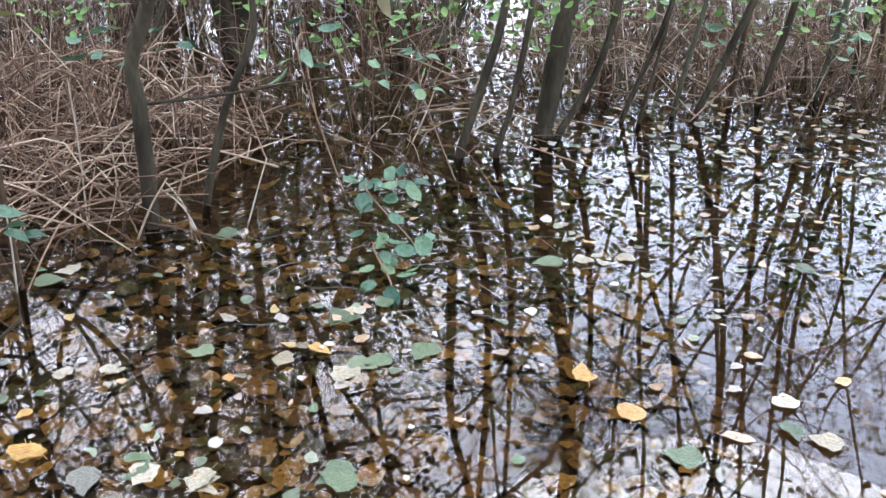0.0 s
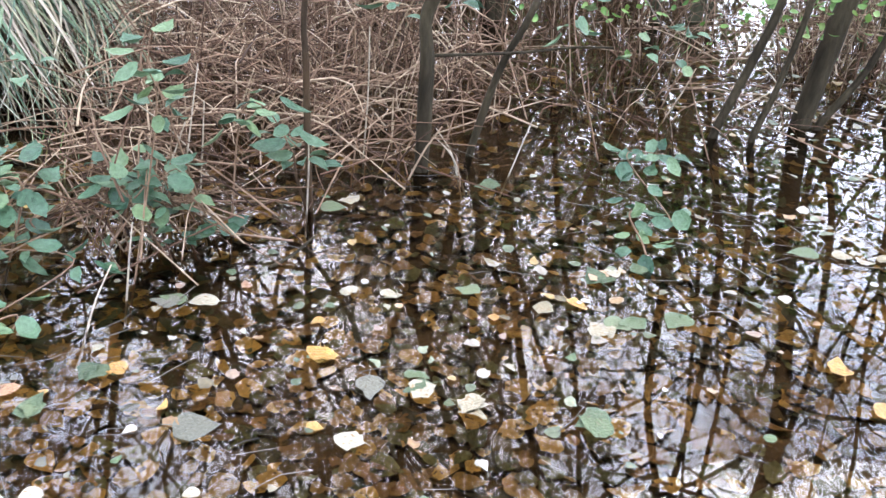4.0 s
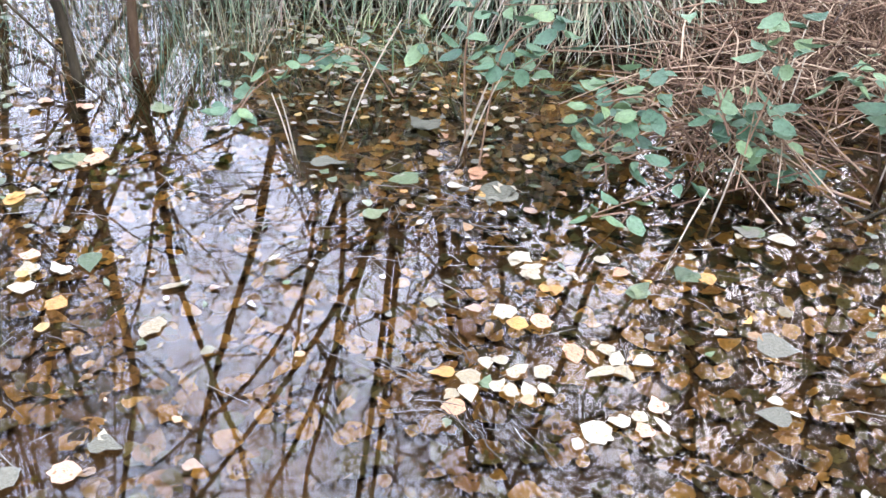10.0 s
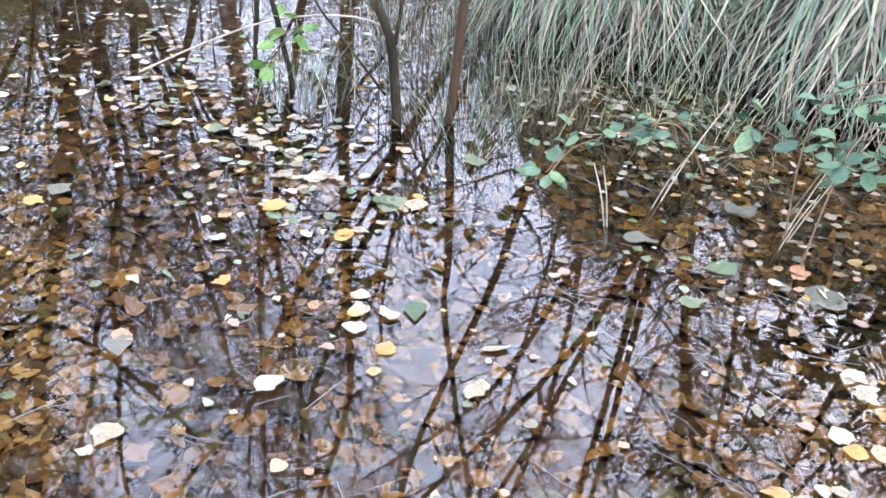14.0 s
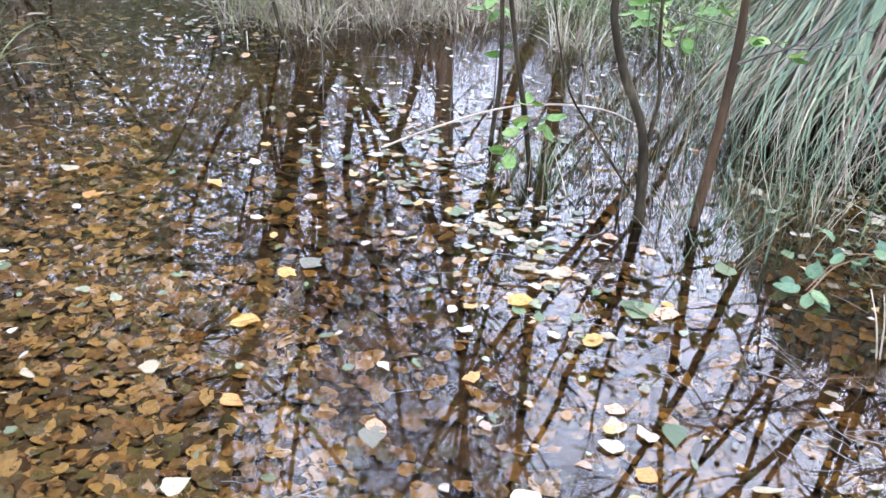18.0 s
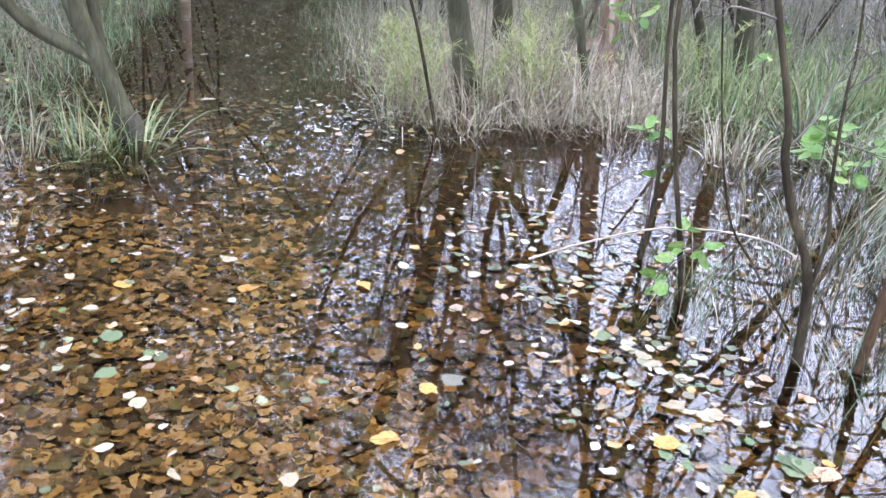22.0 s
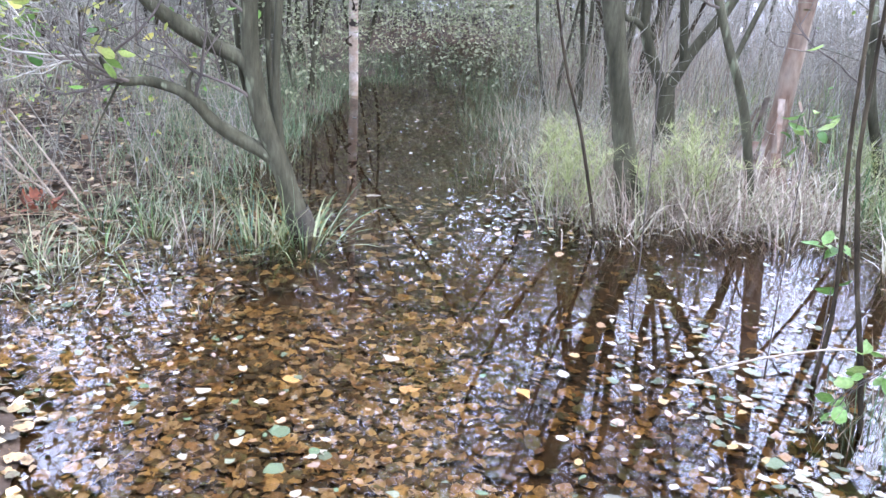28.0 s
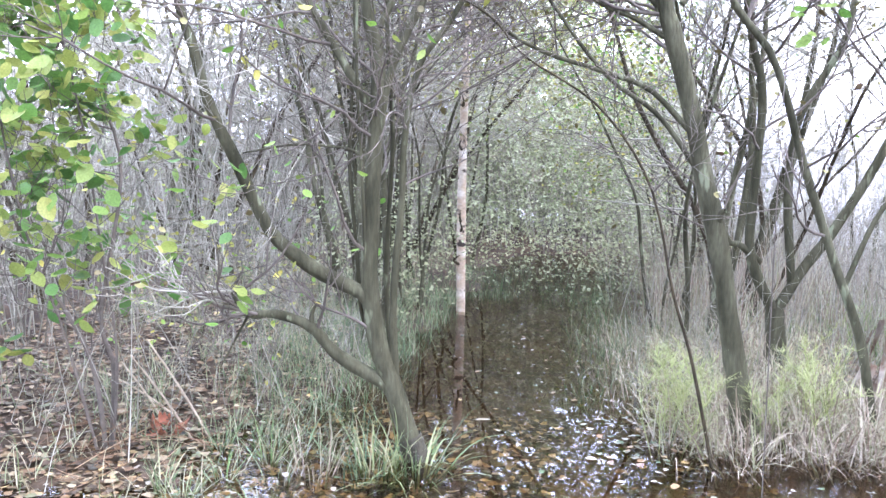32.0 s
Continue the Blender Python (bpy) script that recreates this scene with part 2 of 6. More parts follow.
# Dark and amber leaves; their darkness also carries light lost in deeper water.
M_DIMMEDLEAF = material("dimmed_leaf", [(0.04, 0.028, 0.012), (0.13, 0.082, 0.024), (0.21, 0.135, 0.036), (0.036, 0.042, 0.02), (0.27, 0.175, 0.05), (0.022, 0.022, 0.015), (0.155, 0.09, 0.027), (0.07, 0.075, 0.032), (0.1, 0.058, 0.022)], 0.6, 14, pick="island", bump=0.2, bscale=80, fleck=((0.04, 0.025, 0.012), 50, 0.6), constant=True)
M_BANKLEAF = material("bank_leaf", [(0.05, 0.034, 0.02), (0.11, 0.07, 0.036), (0.17, 0.115, 0.06), (0.075, 0.06, 0.034), (0.24, 0.19, 0.12), (0.06, 0.036, 0.02), (0.13, 0.075, 0.036)], 0.65, 12, pick="island", bump=0.2, bscale=80, constant=True)
M_PEAT = material("peat_mud", [(0.02, 0.014, 0.01), (0.045, 0.031, 0.02), (0.08, 0.056, 0.036)], 0.85, 3.0, bump=0.8, bscale=26, spec=0.2, fleck=((0.12, 0.075, 0.035), 22, 0.6), detail=8)
M_STRAWBIT = material("drifting_straw", [(0.04, 0.034, 0.028), (0.09, 0.078, 0.06), (0.16, 0.14, 0.11)], 0.6, 6, pick="island", bump=0.0)
M_RUSTLEAF = material("rust_red_leaf", [(0.15, 0.045, 0.02), (0.26, 0.08, 0.035)], 0.6, 14, bump=0.3, bscale=60)


def water_material():
    """Brown bog water: the surface mirrors by Fresnel's law, the rest of the light goes through a brown tint."""
    m = bpy.data.materials.new("bog_water")
    m.use_nodes = True
    n, l = m.node_tree.nodes, m.node_tree.links
    n.clear()
    out, mix = n.new("ShaderNodeOutputMaterial"), n.new("ShaderNodeMixShader")
    clear, gloss, fr = n.new("ShaderNodeBsdfTransparent"), n.new("ShaderNodeBsdfGlossy"), n.new("ShaderNodeFresnel")
    clear.inputs["Color"].default_value = (0.68, 0.575, 0.42, 1)
    gloss.inputs["Roughness"].default_value = 0.008
    fr.inputs["IOR"].default_value = 1.53
    tc, nz, bp = n.new("ShaderNodeTexCoord"), n.new("ShaderNodeTexNoise"), n.new("ShaderNodeBump")
    nz.inputs["Scale"].default_value, nz.inputs["Detail"].default_value = 3.0, 2
    bp.inputs["Strength"].default_value, bp.inputs["Distance"].default_value = 0.025, 0.01
    l.new(tc.outputs["Object"], nz.inputs["Vector"])
    l.new(nz.outputs["Fac"], bp.inputs["Height"])
    for s in (gloss, fr):
        l.new(bp.outputs[0], s.inputs["Normal"])
    l.new(fr.outputs[0], mix.inputs[0])
    l.new(clear.outputs[0], mix.inputs[1])
    l.new(gloss.outputs[0], mix.inputs[2])
    l.new(mix.outputs[0], out.inputs["Surface"])
    return m


M_WATER = water_material()


# ---- geometry helpers ----
class Geo:
    """Gathers vertices and faces of one mesh."""

    def __init__(self):
        self.v, self.f, self.n = [], [], 0

    def add(self, verts, faces):
        self.v.append(np.asarray(verts, float))
        self.f.append(np.asarray(faces, int) + self.n)
        self.n += len(verts)

    def mesh(self, name, mat, smooth=True):
        me = bpy.data.meshes.new(name)
        if self.n:
            v = np.concatenate(self.v)
            sizes = np.concatenate([np.full(len(f), f.shape[1]) for f in self.f])
            loops = np.concatenate([f.ravel() for f in self.f])
            me.vertices.add(len(v))
            me.vertices.foreach_set("co", v.ravel())
            me.loops.add(len(loops))
            me.loops.foreach_set("vertex_index", loops)
            me.polygons.add(len(sizes))
            me.polygons.foreach_set("loop_start", np.concatenate([[0], np.cumsum(sizes)[:-1]]))
            me.polygons.foreach_set("use_smooth", np.full(len(sizes), smooth))
            me.update(calc_edges=True)
        me.materials.append(mat)
        return me


def thing(name, place, label, category, group="", kind=""):
    ob = new(name)
    ob.empty_display_size = 0.05
    ob.location = place
    return tagged(ob, label, category, group, kind)


def part(name, geo, mat, parent, label="", kind="", smooth=True):
    """Links a mesh as one part; its vertices are in world metres, the parent stands unturned at its place."""
    ob = new(name, geo if isinstance(geo, bpy.types.Mesh) else geo.mesh(name, mat, smooth))
    at = Vector((0, 0, 0))
    up = parent
    while up:
        at += up.location
        up = up.parent
    ob.parent = parent
    if not isinstance(geo, bpy.types.Mesh):
        ob.data.transform(Matrix.Translation(-at))
    return tagged(ob, label, kind=kind)


def solid(name, geo, mat, label, category, group="", kind="", smooth=True):
    """A thing made of one mesh, its origin at the middle of its foot."""
    me = geo.mesh(name, mat, smooth)
    v = np.concatenate(geo.v)
    c = Vector((v[:, 0].mean(), v[:, 1].mean(), v[:, 2].min()))
    me.transform(Matrix.Translation(-c))
    ob = new(name, me)
    ob.location = c
    return tagged(ob, label, category, group, kind)


def smooth_line(pts, n):
    """Catmull-Rom through the points, n places along it."""
    p = np.asarray(pts, float)
    if len(p) == 2:
        return p[0] + np.linspace(0, 1, n)[:, None] * (p[1] - p[0])
    q = np.vstack([2 * p[0] - p[1], p, 2 * p[-1] - p[-2]])
    s = np.linspace(0, len(p) - 1 - 1e-6, n)
    i = s.astype(int)
    t = (s - i)[:, None]
    a, b, c, d = q[i], q[i + 1], q[i + 2], q[i + 3]
    return 0.5 * (2 * b + (c - a) * t + (2 * a - 5 * b + 4 * c - d) * t ** 2 + (3 * b - a - 3 * c + d) * t ** 3)


def tube(geo, line, radii, sides=6, knobs=0.0, rng=None):
    line, r = np.asarray(line, float), np.asarray(radii, float)
    n = len(line)
    d = np.gradient(line, axis=0)
    d /= np.linalg.norm(d, axis=1)[:, None] + 1e-9
    ref = np.array([0.0, 0.0, 1.0]) if abs(d[:, 2].mean()) < 0.8 else np.array([1.0, 0.0, 0.0])
    u = np.cross(d, ref)
    u /= np.linalg.norm(u, axis=1)[:, None] + 1e-9
    w = np.cross(d, u)
    a = np.arange(sides) * 2 * np.pi / sides
    ring = r[:, None] * np.ones(sides)
    if knobs and rng is not None:
        ring = ring * (1 + knobs * rng.normal(size=ring.shape))
    v = line[:, None, :] + ring[:, :, None] * (np.cos(a)[None, :, None] * u[:, None, :] + np.sin(a)[None, :, None] * w[:, None, :])
    i, j = np.meshgrid(np.arange(n - 1), np.arange(sides), indexing="ij")
    k = (j + 1) % sides
    f = np.stack([i * sides + j, i * sides + k, (i + 1) * sides + k, (i + 1) * sides + j], -1).reshape(-1, 4)
    geo.add(v.reshape(-1, 3), f)


def unit(v):
    return v / (np.linalg.norm(v) + 1e-9)


def grow(geo, p, d, length, r, level, rng, tips, kids=(5, 4, 3), lift=0.1, wild=0.15, sides=(6, 5, 4, 3)):
    """One branch with its side branches, down to twigs; tips gathers the twigs' ends."""
    steps = 7 if level < 2 else 5
    pts, q, dd = [np.array(p, float)], np.array(p, float), unit(np.array(d, float))
    for _ in range(steps):
        dd = unit(dd + wild * rng.normal(size=3) + np.array([0, 0, lift]))
        q = q + dd * length / steps
        pts.append(q)
    pts = np.array(pts)
    tube(geo, pts, np.linspace(r, r * 0.35, len(pts)), sides[min(level, 3)])
    if level >= len(kids):
        tips.append((pts[-1], dd))
        return
    for _ in range(kids[level]):
        s = rng.uniform(0.25, 0.98)
        k = min(int(s * steps), steps - 1)
        base = pts[k] + (pts[k + 1] - pts[k]) * (s * steps - k)
        along = unit(pts[k + 1] - pts[k])
        side = unit(np.cross(along, rng.normal(size=3)))
        grow(geo, base, unit(along * 0.75 + side * rng.uniform(0.5, 1.0)), length * rng.uniform(0.35, 0.65) * (1.15 - 0.4 * s), max(0.0024, r * (1 - 0.6 * s) * 0.68), level + 1, rng, tips, kids, lift, wild, sides)


def leaf_shape(length, width, cup=0.15, curl=0.1, teeth=0.0, point=1.0, bend=0.0, twist=0.0):
    """A leaf from its stalk at the origin along +y: three rows of five places, cupped and curled, closed to a tip."""
    s = np.array([0.0, 0.16, 0.4, 0.65, 0.87, 1.0])
    w = width / 2 * np.array([0.1, 0.72, 1.0, 0.82, 0.42 * point, 0.03])
    w = w * (1 + teeth * np.array([0, 1, -1, 1, -1, 0]))
    v = []
    for a, b in zip(s, w):
        z = curl * length * (a - 0.45) ** 2 * 2
        for x in (-b, 0, b):
            v.append((x + bend * length * (a - 0.5) ** 2, a * length, z + cup * abs(x) + twist * x * (a - 0.4)))
    f = [(3 * i + j, 3 * i + j + 1, 3 * i + j + 4, 3 * i + j + 3) for i in range(5) for j in range(2)]
    return np.array(v), np.array(f)


def scatter(geo, shape, places, yaw, size, tilt=None, roll=None):
    """Copies of one shape, each turned, tilted and sized, all into one mesh."""
    v, f = shape
    n = len(places)
    s = np.asarray(size)[:, None, None] * v[None]
    if tilt is not None:
        c, k = np.cos(tilt)[:, None], np.sin(tilt)[:, None]
        s = np.stack([s[..., 0], s[..., 1] * c - s[..., 2] * k, s[..., 1] * k + s[..., 2] * c], -1)
    if roll is not None:
        c, k = np.cos(roll)[:, None], np.sin(roll)[:, None]
        s = np.stack([s[..., 0] * c + s[..., 2] * k, s[..., 1], -s[..., 0] * k + s[..., 2] * c], -1)
    c, k = np.cos(yaw)[:, None], np.sin(yaw)[:, None]
    s = np.stack([s[..., 0] * c - s[..., 1] * k, s[..., 0] * k + s[..., 1] * c, s[..., 2]], -1)
    s = s + np.asarray(places)[:, None, :]
    geo.add(s.reshape(-1, 3), (f[None] + (np.arange(n) * len(v))[:, None, None]).reshape(-1, f.shape[1]))


def blades(geo, roots, ways, lengths, widths, droop, rng, n=5):
    """Grass blades: narrow folded ribbons that rise along their way and bow over."""
    roots, ways = np.asarray(roots, float), np.asarray(ways, float)
    k = len(roots)
    lengths, widths, droop = (np.broadcast_to(np.asarray(x, float), (k,)) for x in (lengths, widths, droop))
    ways = ways / (np.linalg.norm(ways, axis=1)[:, None] + 1e-9)
    flat = ways * np.array([1, 1, 0])
    flat = flat + rng.normal(size=flat.shape) * np.array([0.12, 0.12, 0])
    flat /= np.linalg.norm(flat, axis=1)[:, None] + 1e-9
    side = np.stack([-flat[:, 1], flat[:, 0], np.zeros(k)], 1)
    p, d = roots.copy(), ways.copy()
    rows = []
    for i in range(n + 1):
        s = i / n
        w = widths * (1 - s ** 1.6) * 0.5 + 0.0004
        rows.append(np.stack([p - side * w[:, None], p + side * w[:, None]], 1))
        p = p + d * (lengths / n)[:, None]
        d = d + (flat * 0.5 - np.array([0, 0, 1.0])) * (droop * (0.35 + s))[:, None] * (1.6 / n)
        d /= np.linalg.norm(d, axis=1)[:, None]
    v = np.stack(rows, 1)
    f = np.array([(2 * i, 2 * i + 1, 2 * i + 3, 2 * i + 2) for i in range(n)])
    geo.add(v.reshape(-1, 3), (f[None] + (np.arange(k) * 2 * (n + 1))[:, None, None]).reshape(-1, 4))


def ribbons(geo, lines, widths):
    """Blades along given lines (blade, place, xyz), narrowing to their tips."""
    k, n = lines.shape[:2]
    d = np.gradient(lines, axis=1)
    side = np.stack([-d[..., 1], d[..., 0], 0 * d[..., 0]], -1)
    side /= np.linalg.norm(side, axis=2)[..., None] + 1e-6
    w = (np.asarray(widths)[:, None] * (1 - np.linspace(0, 1, n)[None] ** 2) * 0.5 + 0.0005)[..., None]
    v = np.stack([lines - side * w, lines + side * w], 2)
    f = np.array([(2 * i, 2 * i + 1, 2 * i + 3, 2 * i + 2) for i in range(n - 1)])
    geo.add(v.reshape(-1, 3), (f[None] + (np.arange(k) * 2 * n)[:, None, None]).reshape(-1, 4))


# ---- the lie of the land: shallow flooded ground, mounds and banks; the water stands at height 0 ----
MOUNDS = [
    # x, y, radius x, radius y, height
    (0.1, 0.2, 0.7, 0.7, 0.2), (-0.9, -1.1, 0.7, 0.7, 0.17), (-3.0, -2.35, 0.75, 0.42, 0.155), (-4.75, -3.0, 0.75, 0.5, 0.05), (-3.75, -2.55, 0.6, 0.35, 0.045), (-3.0, 2.0, 0.8, 0.36, 0.07),
    (-7.4, 0.55, 1.1, 0.75, 0.24), (-9.3, 0.9, 1.7, 1.0, 0.26), (-5.85, -2.2, 0.5, 0.6, 0.05), (-7.2, -3.6, 2.2, 1.1, 0.1),
    (-9.3, -4.3, 2.4, 1.6, 0.24), (-5.6, -4.8, 1.6, 0.9, 0.13), (-17.5, -4.6, 2.6, 1.4, 0.3), (-18.5, -1.4, 2.6, 2.4, 0.3), (-12.5, -3.7, 1.6, 1.0, 0.19), (-3.9, 2.9, 0.8, 0.7, 0.22),
    (-1.5, 3.3, 0.55, 0.5, 0.13), (-2.2, 2.7, 0.5, 0.4, 0.11), (-12.6, 0.6, 1.2, 0.9, 0.24), (-14, -8, 6, 5, 0.5), (-2, 12, 9, 4, 0.3), (4, -8, 6, 5, 0.4), (8, 5, 4, 5, 0.3),
]


def land(x, y):
    x, y = np.asarray(x, float), np.asarray(y, float)
    z = -0.14 + 0.018 * np.sin(2.1 * x + 0.7 * y) * np.cos(1.7 * y - 0.6 * x) + 0.012 * np.sin(5.3 * x + 1.0) * np.sin(4.7 * y)
    for cx, cy, rx, ry, h in MOUNDS:
        z = z + h * np.exp(-((x - cx) / rx) ** 2 - ((y - cy) / ry) ** 2)
    far = np.maximum(0, np.hypot(x + 4, y) - 18)
    open_west = 1 / (1 + np.exp(-(x + 9) * 1.0)) + 1 / (1 + np.exp((y - 2.0) * 1.0))
    return z + 0.35 * (1 - np.exp(-far / 10)) * np.minimum(1, open_west) + 0.02 * np.sin(0.31 * x) * np.sin(0.27 * y)


def build_ground():
    def steps():
        near = np.arange(-15, 7.01, 0.12)
        out = np.geomspace(0.4, 900, 22)
        return np.concatenate([-15 - out[::-1], near, 7 + out])
    xs = steps()
    ys = steps() + 1.0
    x, y = np.meshgrid(xs, ys, indexing="ij")
    rng = np.random.default_rng(3)
    z = land(x, y) + rng.normal(size=x.shape) * 0.006
    g = Geo()
    a, b = x.shape
    i, j = np.meshgrid(np.arange(a - 1), np.arange(b - 1), indexing="ij")
    g.add(np.stack([x, y, z], -1).reshape(-1, 3), np.stack([i * b + j, (i + 1) * b + j, (i + 1) * b + j + 1, i * b + j + 1], -1).reshape(-1, 4))
    tagged(new("ground", g.mesh("ground", M_PEAT)), "dark brown peaty mud under shallow flood water", "ground", kind="structure")
    w = Geo()
    t = np.concatenate([-np.geomspace(400, 26, 6), np.linspace(-22, 18, 12), np.geomspace(22, 400, 6)])
    x, y = np.meshgrid(t - 2, t + 1, indexing="ij")
    i, j = np.meshgrid(np.arange(23), np.arange(23), indexing="ij")
    w.add(np.stack([x, y, 0 * x], -1).reshape(-1, 3), np.stack([i * 24 + j, (i + 1) * 24 + j, (i + 1) * 24 + j + 1, i * 24 + j + 1], -1).reshape(-1, 4))
    tagged(new("water", w.mesh("water", M_WATER)), "still brown bog water mirroring bare trees", "water", kind="structure")


build_ground()


# ---- trees whose stems are seen closely ----
def stem_line(pts, total, rng, lean=(0, 0)):
    """The seen part of a stem, carried on upwards to its full height."""
    p = [np.array(q, float) for q in pts]
    d = unit(p[-1] - p[-2])
    while p[-1][2] < total:
        d = unit(d * 0.8 + np.array([lean[0], lean[1], 0.35]) + rng.normal(size=3) * 0.1)
        p.append(p[-1] + d * 0.6)
    return p


def add_stem(tree, name, pts, r0, r1, mat, sides=9, total=0.0, rng=None, label="", lean=(0, 0), flare=0.0):
    line = stem_line(pts, total, rng, lean) if total else pts
    n = max(8, len(line) * 4)
    s = smooth_line(line, n)
    k = np.linspace(0, 1, n)
    r = r0 + (r1 - r0) * k ** 0.8
    r = r * (1 + flare * np.exp(-k * n / 2.2)) * (1 + 0.05 * np.sin(k * 37 + r0 * 900))
    g = Geo()
    tube(g, s, r, sides, 0.035, rng)
    part(name, g, mat, tree, label)
    return s, r


def add_twigs(tree, stems, rng, count, length, mat=None, kids=(3, 3), from_s=0.35, lift=0.06, leaves=0, leaf_mat=None, leaf=0.055, wild=0.14, name="branchwork", sides=(5, 4, 3, 3), aim=None):
    g, tips = Geo(), []
    for s, r in stems:
        for _ in range(count):
            a = rng.uniform(from_s, 1.0)
            i = min(int(a * (len(s) - 1)), len(s) - 2)
            d = unit(s[i + 1] - s[i])
            side = unit(np.cross(d, rng.normal(size=3)))
            if aim is not None:
                side = unit(side + np.array(aim))
            grow(g, s[i], unit(d * 0.5 + side), length * rng.uniform(0.5, 1.2) * (1.1 - 0.5 * a), min(r[i] * 0.45, 0.007 * length + 0.002), 3 - len(kids) - 1 if len(kids) < 3 else 0, rng, tips, (0,) * (2 - len(kids)) + tuple(kids), lift, wild, sides)
    part(name, g, mat or M_TWIG, tree, kind="stuff")
    if leaves and tips:
        lg = Geo()
        pick = rng.integers(0, len(tips), leaves)
        places = np.array([tips[i][0] for i in pick]) + rng.normal(size=(leaves, 3)) * 0.05
        scatter(lg, leaf_shape(leaf, leaf * 0.7, 0.2, 0.25), places, rng.uniform(0, 6.28, leaves), rng.uniform(0.7, 1.3, leaves), rng.uniform(-1.3, 0.6, leaves), rng.uniform(-0.7, 0.7, leaves))
        part("foliage", lg, leaf_mat or M_DARKLEAF, tree, kind="stuff")
    return tips


def many_stemmed_willow():
    rng = np.random.default_rng(11)
    t = thing("willow_tree", (-5.78, -1.72, -0.12), "many-stemmed grey-green willow rising from a sedge clump in the water", "tree")
    b = M_BARK
    st = [add_stem(t, "trunk", [(-5.8, -1.68, -0.12), (-5.79, -1.71, 0.0), (-5.78, -1.82, 0.37), (-5.76, -1.93, 0.69), (-5.75, -1.97, 1.07), (-5.75, -1.96, 1.48), (-5.76, -1.94, 1.94), (-5.76, -1.94, 2.24), (-5.75, -2.0, 2.54)], 0.07, 0.02, b, 10, 5.2, rng, flare=0.5)]
    st += [add_stem(t, "limb", q, a, c, b, 8, top, rng) for q, a, c, top in [
        ([(-5.77, -1.95, 0.85), (-5.75, -2.02, 0.95), (-5.71, -2.26, 1.07), (-5.67, -2.51, 1.28), (-5.64, -2.69, 1.65), (-5.61, -2.84, 1.98), (-5.6, -2.92, 2.28), (-5.59, -3.0, 2.52)], 0.05, 0.015, 5.0),
        ([(-5.77, -1.86, 0.42), (-5.73, -2.14, 0.59), (-5.7, -2.29, 0.75), (-5.67, -2.48, 0.82), (-5.65, -2.64, 0.82), (-5.63, -2.71, 0.93), (-5.63, -2.73, 1.09)], 0.045, 0.014, 0),
        ([(-5.78, -1.82, 0.4), (-5.77, -1.84, 0.75), (-5.77, -1.83, 1.07), (-5.78, -1.8, 1.45), (-5.78, -1.79, 1.79), (-5.79, -1.72, 2.18), (-5.82, -1.52, 2.49)], 0.027, 0.009, 4.5),
        ([(-5.76, -1.95, 1.9), (-5.74, -2.02, 2.04), (-5.72, -2.14, 2.24), (-5.71, -2.26, 2.44), (-5.7, -2.31, 2.53)], 0.03, 0.01, 4.6),
        ([(-5.76, -1.93, 1.79), (-5.77, -1.87, 2.15), (-5.8, -1.7, 2.54)], 0.025, 0.009, 4.4),
        ([(-5.74, -1.97, 1.66), (-5.74, -2.02, 1.71), (-5.73, -2.14, 1.75), (-5.69, -2.39, 1.76), (-5.64, -2.66, 1.71)], 0.013, 0.005, 0),
        ([(-5.77, -1.87, 0.55), (-5.8, -2.02, 0.8), (-5.8, -2.06, 1.2), (-5.79, -2.1, 1.7)], 0.015, 0.005, 4.2),
        ([(-5.79, -1.85, 0.5), (-5.85, -1.9, 1.1), (-5.9, -1.88, 1.8)], 0.017, 0.007, 4.4),
        ([(-5.76, -1.93, 2.0), (-6.3, -1.85, 2.55), (-7.1, -1.8, 3.0), (-8.1, -1.85, 3.45), (-9.0, -1.95, 3.9), (-9.8, -2.0, 4.4)], 0.024, 0.007, 0), ([(-5.76, -1.93, 2.4), (-6.2, -1.6, 3.2), (-6.9, -1.2, 3.9), (-7.6, -0.9, 4.6)], 0.02, 0.006, 0),
        ([(-5.77, -1.88, 0.5), (-5.72, -1.97, 0.9), (-5.7, -2.0, 1.5)], 0.012, 0.005, 4.0)]]
    add_stem(t, "dead_spur", [(-5.7, -2.29, 0.74), (-5.69, -2.28, 0.84), (-5.68, -2.24, 0.9)], 0.020, 0.005, b, 7, 0, rng)
    add_stem(t, "dead_spur", [(-5.65, -2.64, 0.81), (-5.63, -2.76, 0.58), (-5.63, -2.8, 0.5)], 0.008, 0.003, b, 6, 0, rng)
    add_twigs(t, st, rng, 9, 1.2, kids=(4, 4), from_s=0.25, leaves=260, leaf_mat=M_FRESH, leaf=0.06)
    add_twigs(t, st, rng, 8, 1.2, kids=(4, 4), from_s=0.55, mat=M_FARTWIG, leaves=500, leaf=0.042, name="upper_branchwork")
    add_twigs(t, st[-3:-1], rng, 64, 1.2, kids=(5, 4), from_s=0.22, leaves=2400, leaf=0.042, name="hanging_branchwork")
    add_stem(t, "wet_foot", [(-5.8, -1.68, -0.13), (-5.795, -1.695, -0.02), (-5.79, -1.72, 0.06), (-5.787, -1.745, 0.13)], 0.088, 0.071, M_WETFOOT, 10, 0, rng, "dark waterlogged foot", flare=0.35)


